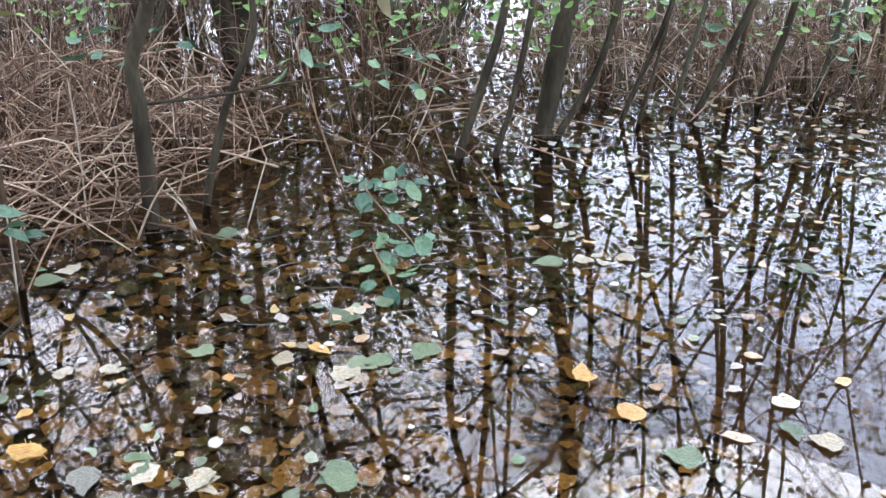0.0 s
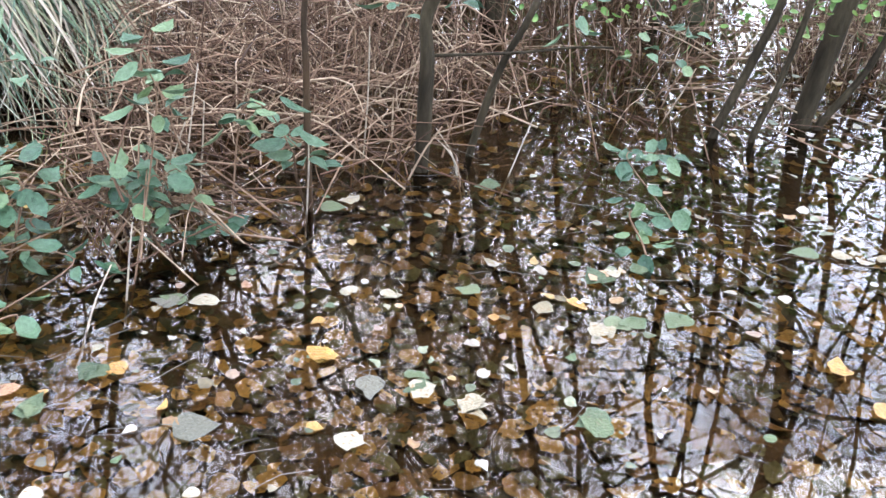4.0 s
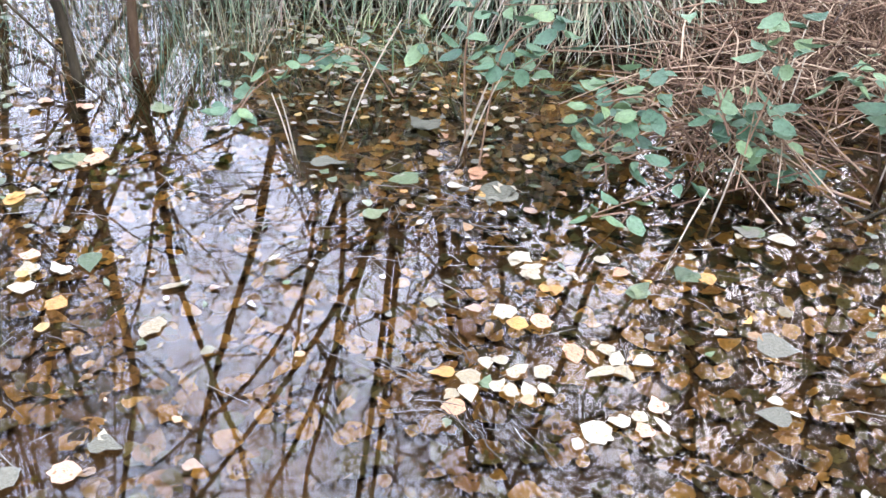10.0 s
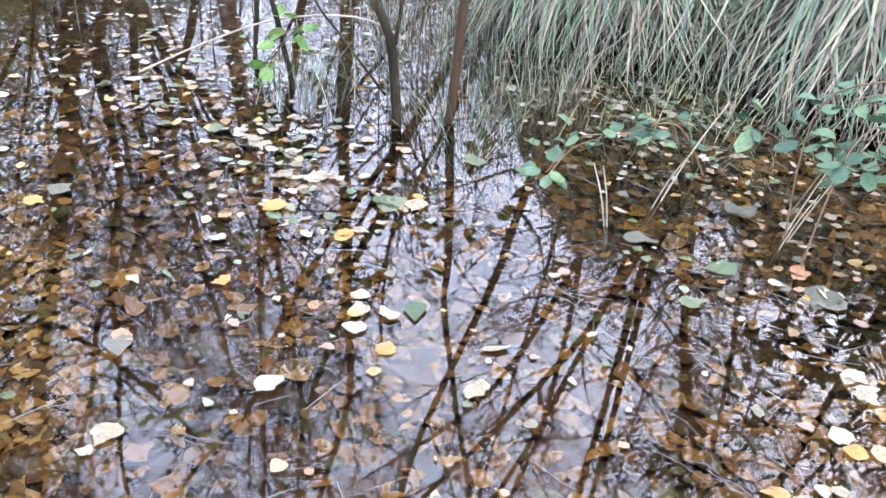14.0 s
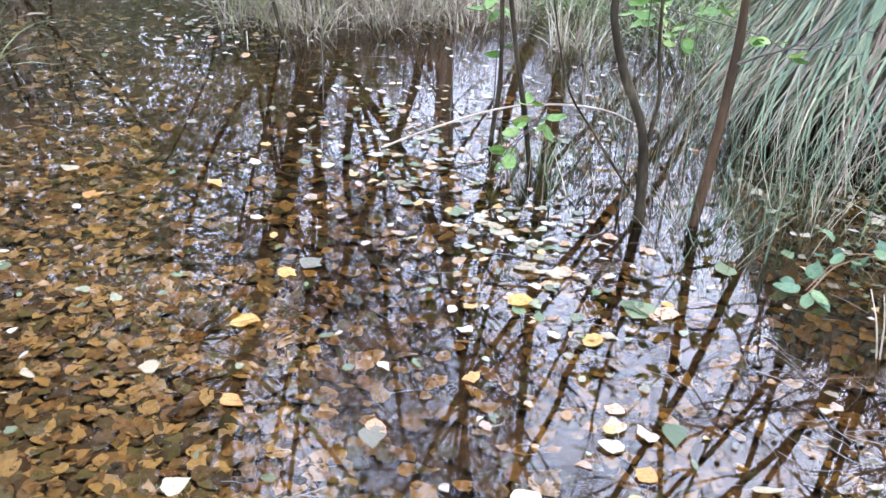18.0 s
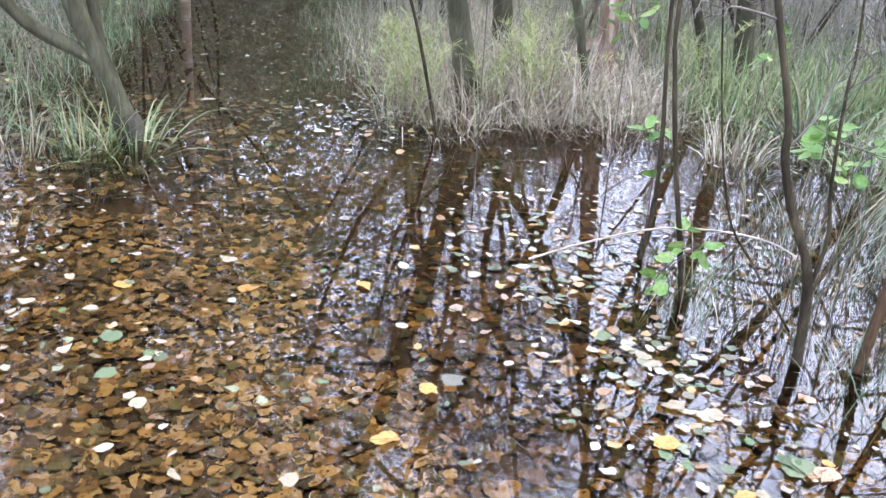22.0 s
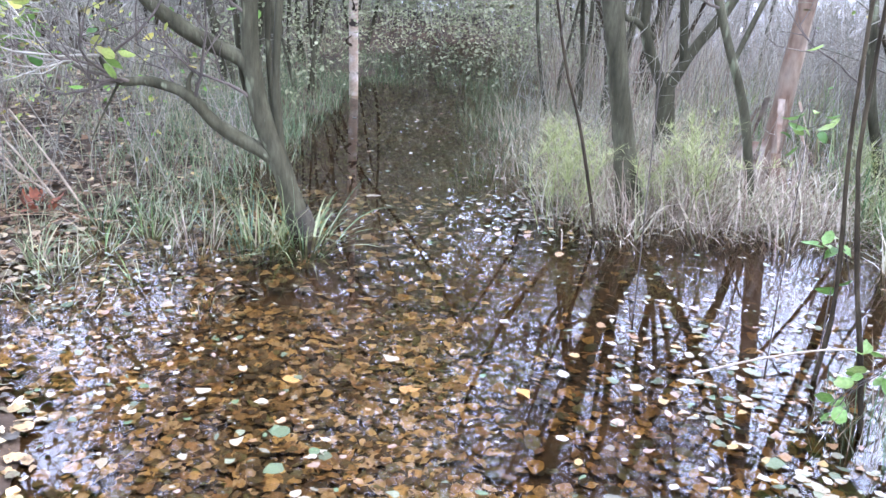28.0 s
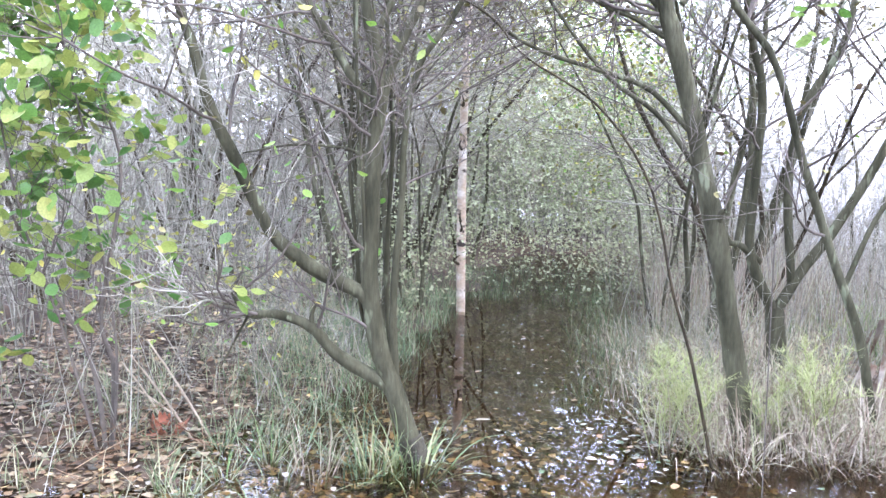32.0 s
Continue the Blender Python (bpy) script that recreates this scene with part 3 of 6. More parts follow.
def leaning_alder():
    rng = np.random.default_rng(12)
    t = thing("alder_tree", (-6.5, 0.2, 0.0), "leaning smooth-barked grey alder on the grassy bank", "tree")
    st = [add_stem(t, "trunk", [(-6.5, 0.22, 0.0), (-6.48, 0.16, 0.28), (-6.48, 0.11, 0.54), (-6.45, -0.02, 1.22), (-6.44, -0.11, 1.56), (-6.42, -0.21, 1.98), (-6.4, -0.34, 2.43), (-6.39, -0.4, 2.62)], 0.076, 0.024, M_BARK, 12, 7.0, rng, flare=0.15, lean=(0, -0.12))]
    st += [add_stem(t, "limb", q, a, c, M_BARK, 7, top, rng) for q, a, c, top in [
        ([(-6.44, -0.2, 1.86), (-6.38, -0.46, 2.11), (-6.34, -0.76, 2.22), (-6.29, -1.08, 2.32), (-6.24, -1.35, 2.48)], 0.02, 0.006, 3.4),
        ([(-6.41, -0.33, 2.38), (-6.37, -0.57, 2.52), (-6.33, -0.8, 2.62)], 0.018, 0.007, 3.6),
        ([(-6.45, -0.1, 1.56), (-6.4, -0.39, 1.95), (-6.35, -0.69, 2.17), (-6.31, -0.96, 2.49)], 0.018, 0.006, 3.8),
        ([(-6.4, -0.3, 2.6), (-6.5, 0.1, 3.2), (-6.6, 0.5, 4.0)], 0.022, 0.007, 5.5)]]
    arch = [add_stem(t, "limb", q, 0.024, 0.007, M_BARK, 7, 0, rng) for q in [[(-6.4, -0.36, 2.5), (-6.55, -0.9, 3.2), (-6.8, -1.5, 3.9), (-7.2, -2.0, 4.5)], [(-6.42, -0.5, 3.0), (-6.9, -0.9, 3.7), (-7.7, -1.3, 4.3), (-8.6, -1.5, 4.8)], [(-6.4, -0.45, 2.8), (-6.1, -0.9, 3.5), (-5.9, -1.4, 4.2), (-5.8, -1.7, 4.8)]]]
    add_twigs(t, arch, rng, 34, 1.3, kids=(5, 4), from_s=0.15, leaves=420, leaf_mat=M_FRESH, leaf=0.05, name="arching_branchwork")
    add_stem(t, "branch_stub", [(-6.44, -0.03, 1.3), (-6.38, -0.02, 1.4), (-6.36, 0.0, 1.42)], 0.030, 0.013, M_BARK, 8, 0, rng)
    add_twigs(t, st, rng, 13, 1.5, kids=(4, 3), from_s=0.3, leaves=120, leaf=0.05)
    add_twigs(t, st, rng, 15, 1.3, kids=(4, 4), from_s=0.4, leaves=200, leaf=0.05, name="upper_branchwork")
    g = thing("alder_sucker", (-6.0, -0.1, 0.0), "thin dark sucker arching over the flooded path", "sapling")
    s2 = add_stem(g, "stem", [(-6.0, -0.05, 0.0), (-5.99, -0.19, 0.6), (-5.97, -0.31, 0.98), (-5.94, -0.46, 1.57), (-5.9, -0.75, 1.99), (-5.83, -1.15, 2.25), (-5.8, -1.33, 2.45), (-5.75, -1.6, 2.6)], 0.011, 0.004, M_DARKBARK, 7, 0, rng)
    add_twigs(g, [s2], rng, 16, 0.8, kids=(4, 3), from_s=0.3)


def forked_alder():
    rng = np.random.default_rng(13)
    t = thing("forked_tree", (-7.62, 0.58, 0.0), "low forked grey tree behind the leaning alder", "tree")
    st = [add_stem(t, "trunk", [(-7.62, 0.6, -0.02), (-7.61, 0.57, 0.42), (-7.6, 0.55, 0.66)], 0.086, 0.066, M_BARK, 11, 0, rng, flare=0.2)]
    st += [add_stem(t, "limb", q, a, c, M_BARK, 8, top, rng) for q, a, c, top in [
        ([(-7.6, 0.55, 0.6), (-7.58, 0.37, 1.0), (-7.58, 0.35, 1.3), (-7.58, 0.37, 1.63), (-7.58, 0.38, 2.18), (-7.57, 0.28, 2.57)], 0.042, 0.014, 6.0),
        ([(-7.6, 0.56, 0.62), (-7.64, 0.73, 0.92), (-7.67, 0.95, 1.24), (-7.72, 1.26, 1.81)], 0.044, 0.014, 5.6),
        ([(-7.59, 0.43, 0.98), (-7.56, 0.28, 1.1), (-7.55, 0.2, 1.13), (-7.5, 0.1, 1.4)], 0.026, 0.007, 3.6),
        ([(-7.63, 0.66, 0.83), (-7.62, 0.6, 1.48), (-7.63, 0.66, 2.03), (-7.67, 0.94, 2.58)], 0.033, 0.011, 5.6)]]
    add_twigs(t, st[1:], rng, 15, 1.4, kids=(4, 3), from_s=0.3, leaves=80, leaf=0.05)
    add_twigs(t, st[1:], rng, 12, 1.3, kids=(4, 4), from_s=0.4, leaves=200, leaf=0.05, name="upper_branchwork")
    k = thing("slender_willow", (-6.68, 1.0, 0.0), "slender grey-brown willow stem leaning over the bank grass", "tree")
    st = [add_stem(k, "stem", [(-6.68, 1.0, -0.05), (-6.67, 0.98, 0.12), (-6.65, 0.87, 0.64), (-6.62, 0.68, 1.12), (-6.59, 0.47, 1.68), (-6.55, 0.26, 2.29), (-6.51, -0.01, 2.66)], 0.036, 0.011, M_BARK, 8, 5.0, rng),
          add_stem(k, "limb", [(-6.63, 0.75, 0.95), (-6.65, 0.89, 1.33), (-6.67, 1.02, 1.58)], 0.018, 0.006, M_BARK, 7, 4.0, rng)]
    add_twigs(k, st, rng, 12, 1.1, kids=(4, 3), from_s=0.3, leaves=60, leaf=0.05)
    add_twigs(k, st, rng, 10, 1.1, kids=(4, 4), from_s=0.5, leaves=120, leaf=0.05, name="upper_branchwork")


def dead_birches():
    rng = np.random.default_rng(14)
    t = thing("dead_birch", (-10.32, -2.09, -0.1), "thin dead birch with peeling pale bark, standing in the water", "tree")
    st = [add_stem(t, "trunk", [(-10.32, -2.09, -0.15), (-10.32, -2.09, 0.0), (-10.32, -2.1, 1.5), (-10.32, -2.08, 2.66), (-10.33, -2.07, 3.22)], 0.056, 0.020, M_BIRCH, 10, 5.5, rng, flare=0.2)]
    for z in (0.55, 0.9, 1.0, 1.75, 2.2, 2.9):
        add_stem(t, "knot", [(-10.3, -2.1, z - 0.05), (-10.23, -2.12 + 0.04 * math.sin(z * 9), z), (-10.22, -2.1, z + 0.06)], 0.020, 0.005, M_DARKBARK, 6, 0, rng, label="dark branch knot")
    add_twigs(t, st, rng, 14, 0.8, kids=(3,), from_s=0.25, mat=M_FARTWIG)
    s = thing("rotten_birch_snag", (-7.15, 1.22, -0.05), "rotten birch snag with flaking pink bark and a frayed foot", "tree stump")
    add_stem(s, "trunk", [(-7.13, 1.15, -0.05), (-7.15, 1.19, 0.2), (-7.17, 1.23, 0.34), (-7.15, 1.26, 0.8), (-7.14, 1.3, 1.31), (-7.12, 1.34, 1.9), (-7.1, 1.36, 2.3)], 0.085, 0.05, M_SNAG, 12, 0, rng, flare=0.45)
    for i in range(16):
        a = i * 0.41
        z = rng.uniform(0.1, 0.75)
        g = Geo()
        p = np.array([-7.15 + 0.15 * math.cos(a), 1.21 + 0.15 * math.sin(a), z])
        blades(g, [p], [[math.cos(a) * 0.5, math.sin(a) * 0.5, -1]], rng.uniform(0.15, 0.4), rng.uniform(0.03, 0.07), 0.2, rng, 4)
        part("bark_strip", g, M_SNAG, s, "peeling red-brown bark strip")


def sapling(name, label, lines, mat, r, seed, top=3.2, twigs=7, leaves=0, leaf_mat=None, length=0.7):
    rng = np.random.default_rng(seed)
    p = lines[0][0]
    t = thing(name, (p[0], p[1], -0.1), label, "sapling")
    st = []
    for i, (q, a) in enumerate(zip(lines, r)):
        q = [(q[0][0], q[0][1], -0.12)] + list(q) if i == 0 else q
        st.append(add_stem(t, "stem" if i == 0 else "side_stem", q, a, a * 0.35, mat, 8, top, rng))
    add_twigs(t, st, rng, twigs, length, kids=(3, 3), from_s=0.35, leaves=leaves, leaf_mat=leaf_mat, leaf=0.055)
    return t


many_stemmed_willow()
leaning_alder()
forked_alder()
dead_birches()
sapling("rusty_sapling", "straight sapling with a rust-coloured wet foot beside the sedge tussock", [[(-3.42, 1.12, 0.0), (-3.43, 1.15, 0.35), (-3.43, 1.16, 0.66), (-3.43, 1.16, 0.9)]], M_RUSTBARK, [0.022], 21, twigs=4, length=0.5)
sapling("forked_sapling", "dark forked sapling standing in the water", [[(-3.48, 0.93, 0.0), (-3.49, 0.9, 0.32), (-3.52, 0.8, 0.56), (-3.53, 0.75, 0.72), (-3.54, 0.73, 0.87)], [(-3.49, 0.92, 0.3), (-3.53, 0.96, 0.45), (-3.55, 0.94, 0.61), (-3.56, 0.92, 0.91), (-3.57, 0.92, 1.12)], [(-3.52, 0.9, 0.1), (-3.61, 0.77, 0.3), (-3.63, 0.64, 0.52)]], M_DARKBARK, [0.022, 0.008, 0.005], 22, top=2.6, twigs=4, length=0.45)
sapling("thin_sapling", "thin dark sapling leaning out of a grass tuft in the water", [[(-4.31, 0.64, 0.0), (-4.31, 0.66, 0.25), (-4.32, 0.65, 0.54), (-4.33, 0.61, 0.98)]], M_DARKBARK, [0.013], 23, twigs=5, length=0.5, leaves=20, leaf_mat=M_FRESH)
sapling("thin_sapling", "thin crooked sapling with a few fresh leaves at its foot", [[(-3.93, 0.68, 0.0), (-3.94, 0.63, 0.28), (-3.95, 0.57, 0.56), (-3.96, 0.52, 0.86), (-3.97, 0.5, 1.05)]], M_DARKBARK, [0.013], 24, twigs=5, length=0.5, leaves=20, leaf_mat=M_FRESH)
sapling("willow_sapling", "olive-brown willow stem rising from the dead stems", [[(-1.11, 3.07, 0.00), (-1.11, 3.07, 0.38), (-1.12, 3.07, 0.54), (-1.05, 3.07, 0.72)]], M_DARKBARK, [0.03], 25, top=4.5, twigs=12, length=1.1, leaves=60)
sapling("willow_sapling", "dark thin willow stem in the dead stems", [[(-1.00, 3.28, 0.00), (-0.92, 3.29, 0.33), (-0.83, 3.29, 0.54), (-0.81, 3.30, 0.70)]], M_DARKBARK, [0.016], 26, top=4.0, twigs=10, length=1.0, leaves=40)
sapling("willow_sapling", "slim brown stem between dead bramble canes", [[(-1.31, 2.61, 0.00), (-1.32, 2.61, 0.45), (-1.32, 2.61, 0.68)]], M_RUSTBARK, [0.013], 27, top=3.6, twigs=8, length=0.9, leaves=30)
sapling("willow_sapling", "leaning dark willow stem at the water's edge", [[(-0.18, 3.93, 0.00), (-0.10, 3.94, 0.30), (-0.03, 3.95, 0.62)]], M_DARKBARK, [0.021], 28, top=5.0, twigs=14, length=1.3, leaves=70)
sapling("willow_sapling", "leaning dark willow stem with a crooked foot", [[(-0.03, 3.96, 0.00), (-0.01, 3.97, 0.10), (0.02, 3.97, 0.23), (0.07, 3.97, 0.62)]], M_DARKBARK, [0.016], 29, top=4.6, twigs=12, length=1.2, leaves=70)
sapling("willow_tree", "thick rough willow trunk at the water's edge", [[(0.16, 4.27, 0.00), (0.19, 4.28, 0.30), (0.22, 4.28, 0.54)]], M_DARKBARK, [0.05], 30, top=6.0, twigs=18, length=1.7, leaves=120)
sapling("willow_sapling", "slanting willow stem leaning over the water", [[(0.22, 4.25, 0.00), (0.35, 4.26, 0.27), (0.42, 4.26, 0.59)]], M_DARKBARK, [0.018], 31, top=4.8, twigs=12, length=1.2, leaves=70)
sapling("willow_sapling", "slanting willow stem in the thicket at the water's far edge", [[(0.52, 4.55, 0.00), (0.68, 4.56, 0.55)]], M_DARKBARK, [0.014], 40, top=3.6, twigs=9, length=1.1, leaves=50)
sapling("willow_sapling", "thin willow stem in the thicket at the water's far edge", [[(0.60, 4.54, 0.00), (0.67, 4.55, 0.51)]], M_DARKBARK, [0.011], 41, top=3.8, twigs=9, length=1.1, leaves=50)
sapling("willow_sapling", "leaning willow stem in the thicket at the water's far edge", [[(0.77, 4.69, 0.00), (0.85, 4.70, 0.54)]], M_BARK, [0.014], 42, top=4.0, twigs=9, length=1.1, leaves=50)
sapling("willow_sapling", "slanting willow stem in the thicket at the water's far edge", [[(0.87, 4.67, 0.00), (1.05, 4.68, 0.55)]], M_DARKBARK, [0.021], 43, top=4.2, twigs=9, length=1.1, leaves=50)
sapling("willow_sapling", "brown willow stem in the thicket at the water's far edge", [[(1.07, 4.88, 0.00), (1.09, 4.88, 0.47)]], M_RUSTBARK, [0.017], 44, top=3.6, twigs=9, length=1.1, leaves=50)
sapling("willow_sapling", "slanting willow stem in the thicket at the water's far edge", [[(1.23, 4.98, 0.00), (1.32, 4.99, 0.51)]], M_DARKBARK, [0.021], 45, top=3.8, twigs=9, length=1.1, leaves=50)
sapling("willow_sapling", "leaning willow stem in the thicket at the water's far edge", [[(1.56, 5.18, 0.00), (1.62, 5.19, 0.49)]], M_BARK, [0.021], 46, top=4.0, twigs=9, length=1.1, leaves=50)
sapling("willow_sapling", "thin willow stem in the thicket at the water's far edge", [[(1.76, 5.30, 0.00), (1.77, 5.31, 0.48)]], M_DARKBARK, [0.015], 47, top=4.2, twigs=9, length=1.1, leaves=50)
sapling("willow_sapling", "brown willow stem in the thicket at the water's far edge", [[(1.94, 5.40, 0.00), (1.89, 5.40, 0.41)]], M_RUSTBARK, [0.021], 48, top=3.6, twigs=9, length=1.1, leaves=50)


def twin_trunks():
    rng = np.random.default_rng(15)
    t = thing("twin_trunk_tree", (-7.3, 2.2, -0.1), "two grey trunks standing close together in the green sedge", "tree")
    st = [add_stem(t, "trunk", [(-7.13, 2.1, -0.12), (-7.14, 2.04, 0.0), (-7.15, 1.92, 0.37), (-7.16, 1.81, 0.75), (-7.2, 1.74, 1.3)], 0.045, 0.015, M_BARK, 9, 5.4, rng, flare=0.2),
          add_stem(t, "trunk", [(-7.43, 2.43, -0.12), (-7.44, 2.4, 0.0), (-7.45, 2.36, 0.38), (-7.45, 2.32, 0.74), (-7.5, 2.3, 1.4)], 0.085, 0.025, M_BARK, 10, 6.2, rng, flare=0.3)]
    add_twigs(t, st, rng, 14, 1.4, kids=(4, 3), from_s=0.35, leaves=60, leaf=0.05)
    add_twigs(t, st, rng, 14, 1.3, kids=(4, 4), from_s=0.45, leaves=240, leaf=0.05, name="upper_branchwork")


twin_trunks()


# ---- the wood around: a few kinds of bare tree, each standing many times ----
def wood_tree(seed, stems, height, spread, twigs, leaves, mat, leaf_mat, bare=0.22):
    rng = np.random.default_rng(seed)
    t = thing("bare_tree", (0, 0, 0), "bare many-stemmed willow with fine grey twigs", "tree", "trees of the flooded wood")
    st = []
    for i in range(stems):
        a = rng.uniform(0, 6.28)
        pts = [np.array([0.12 * math.cos(a), 0.12 * math.sin(a), -0.2])]
        d = unit(np.array([math.cos(a) * spread, math.sin(a) * spread, 1.0]))
        h = height * rng.uniform(0.75, 1.1)
        while pts[-1][2] < h:
            d = unit(d + rng.normal(size=3) * 0.13 + np.array([0, 0, 0.06]))
            pts.append(pts[-1] + d * 0.7)
        r = rng.uniform(0.02, 0.045)
        st.append(add_stem(t, "stem", pts, r, r * 0.2, mat, 7, 0, rng))
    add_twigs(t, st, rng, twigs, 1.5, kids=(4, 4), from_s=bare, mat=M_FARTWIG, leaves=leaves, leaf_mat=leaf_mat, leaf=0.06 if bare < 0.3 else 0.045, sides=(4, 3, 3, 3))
    return t


KINDS = [wood_tree(51, 3, 6.0, 0.35, 24, 90, M_BARK, M_DARKLEAF), wood_tree(52, 2, 7.0, 0.2, 32, 60, M_BARK, M_FRESH),
         wood_tree(53, 5, 4.6, 0.5, 17, 120, M_DARKBARK, M_DARKLEAF), wood_tree(54, 1, 7.5, 0.12, 48, 60, M_BARK, M_FRESH), wood_tree(55, 4, 5.2, 0.4, 19, 200, M_DARKBARK, M_FRESH), wood_tree(58, 4, 5.6, 0.3, 26, 300, M_DARKBARK, M_DARKLEAF),
         wood_tree(59, 3, 6.2, 0.22, 46, 1500, M_BARK, M_DARKLEAF, 0.4), wood_tree(60, 3, 7.2, 0.24, 36, 700, M_BARK, M_FRESH, 0.45)]
WOOD = [
    # kind, x, y, turn, size: over the thicket to the north
    (0, -0.6, 5.9, 0.3, 1.0), (3, -2.6, 5.6, 0.9, 1.0), (2, -1.6, 7.6, 5.0, 1.1), (1, -4.6, 6.6, 3.3, 1.0), (0, -3.6, 8.6, 1.9, 1.1), (3, -2.0, 4.6, 5.4, 0.85),
    (7, 0.6, 5.7, 2.2, 0.76), (7, 1.9, 5.9, 4.0, 0.8), (5, -1.6, 10.4, 0.3, 1.1), (1, 1.9, 10.6, 2.2, 1.1), (4, 3.6, 9.4, 4.2, 1.0),
    # north-west, with open sky between
    (2, -6.4, 4.2, 0.5, 0.9), (4, -8.6, 3.2, 2.5, 0.85), (0, -7.6, 6.4, 3.9, 1.0), (2, -10.4, 5.0, 0.8, 0.9), (1, -12.4, 2.4, 4.3, 0.85), (2, -11.6, 0.6, 1.3, 0.8), (4, -14.5, 1.2, 5.2, 0.9), (3, -9.4, 8.4, 2.1, 1.0),
    (5, -6.4, 3.6, 1.4, 1.0), (5, -8.6, 4.6, 1.2, 0.9), (5, -7.0, 5.4, 2.2, 1.0), (5, -2.4, 6.4, 5.6, 1.1), (5, -6.0, 7.4, 3.3, 1.15),
    # west, both sides of the flooded path
    (0, -11.8, -3.4, 0.4, 1.0), (2, -14.2, -3.6, 1.1, 1.1), (1, -16.5, -4.4, 0.6, 1.1), (4, -10.4, -5.2, 2.4, 1.0), (0, -12.6, -6.4, 3.6, 1.15), (3, -8.8, -7.2, 1.6, 1.1), (1, -6.6, -6.4, 0.1, 1.0), (2, -15.2, -7.4, 2.0, 1.2), (0, -18.5, 1.4, 0.9, 1.1), (3, -20.0, -6.0, 3.0, 1.2),
    (5, -9.6, 0.7, 0.3, 0.85),
    (6, -9.5, -2.95, 3.0, 1.05), (6, -8.9, 0.2, 1.0, 0.95), (6, -11.3, -3.1, 4.4, 1.05), (6, -10.2, 0.6, 0.2, 1.0),
    (7, -11.8, -2.9, 2.0, 1.0), (7, -12.6, 0.5, 0.4, 1.0), (7, -14.2, -2.6, 1.3, 1.1), (7, -14.6, 0.5, 5.0, 1.05),
    (6, -8.4, -2.6, 2.0, 0.95), (7, -10.0, -2.5, 5.1, 0.85), (7, -9.8, -0.05, 1.0, 0.92),
    (7, -9.6, -3.1, 0.6, 0.95), (6, -12.0, -3.4, 1.6, 1.1), (7, -13.2, 0.2, 2.9, 1.0),
    # south and east, behind the walker: unseen, added to hold back sky light
    (1, -4.2, -6.6, 1.4, 1.0), (0, -1.8, -5.8, 3.1, 1.0), (3, 1.2, -5.2, 5.0, 1.0), (4, 3.6, -3.4, 0.7, 1.0), (2, 4.6, -0.4, 2.6, 1.05), (0, 4.4, 2.6, 4.5, 1.0), (1, -3.0, -9.4, 2.0, 1.1), (3, 6.6, 3.4, 1.0, 1.1), (2, 6.4, -4.4, 3.7, 1.1),
]


def fill_wood():
    """More of the same trees further back, kept clear of the open marsh to the north-west and of the flooded path."""
    rng = np.random.default_rng(56)
    # The last two patches, east and south, are unseen and screen the low sky.
    for x0, y0, x1, y1, k in [(-24, -10, -12, -4.5, 13), (-11, -11, -5.5, -5.6, 9), (-4, 7.5, 0, 12, 6), (4, 9, 8, 13, 4), (-9, 7.5, -4, 12, 6), (5.5, -7, 10, 7, 16), (-5, -12, 6, -6.5, 16)]:
        for _ in range(k):
            WOOD.append((int(rng.integers(0, 6)), rng.uniform(x0, x1), rng.uniform(y0, y1), rng.uniform(0, 6.28), rng.uniform(0.85, 1.25)))


fill_wood()


def overhanging_tree(x, y, seed, height, leaves, leaf=0.1):
    """A leafy tree, its crown added out of view to close off the sky."""
    rng = np.random.default_rng(seed)
    t = thing("leafy_tree", (x, y, -0.1), "willow in leaf, its crown added out of view to close off the sky", "tree", "trees still in leaf")
    st = []
    for i in range(4):
        a = i * 1.57 + rng.uniform(-0.5, 0.5)
        st.append(add_stem(t, "stem", [(x, y, -0.2), (x + 0.3 * math.cos(a), y + 0.3 * math.sin(a), 1.4), (x + 0.8 * math.cos(a), y + 0.8 * math.sin(a), 3.2), (x + 1.7 * math.cos(a), y + 1.7 * math.sin(a), height)], 0.042, 0.014, M_DARKBARK, 8, 0, rng))
    add_twigs(t, st, rng, 16, 1.8, kids=(4, 4), from_s=0.55, mat=M_TWIG, leaves=leaves, leaf_mat=M_DARKLEAF, leaf=leaf, sides=(4, 3, 3, 3))


# These four stand unseen behind the walker, added to cut light from overhead.
for i, (x, y, h) in enumerate([(1.5, -0.6, 5.5), (0.9, -2.6, 5.8), (-1.4, -2.9, 5.4), (2.4, 1.4, 5.6)]):
    overhanging_tree(x, y, 57 + 10 * i, h, 5200)
for i, (x, y, h, k) in enumerate([(-3.6, 4.9, 5.4, 3000), (-1.5, 5.3, 5.6, 5200)]):
    overhanging_tree(x, y, 157 + 10 * i, h, k, 0.05)


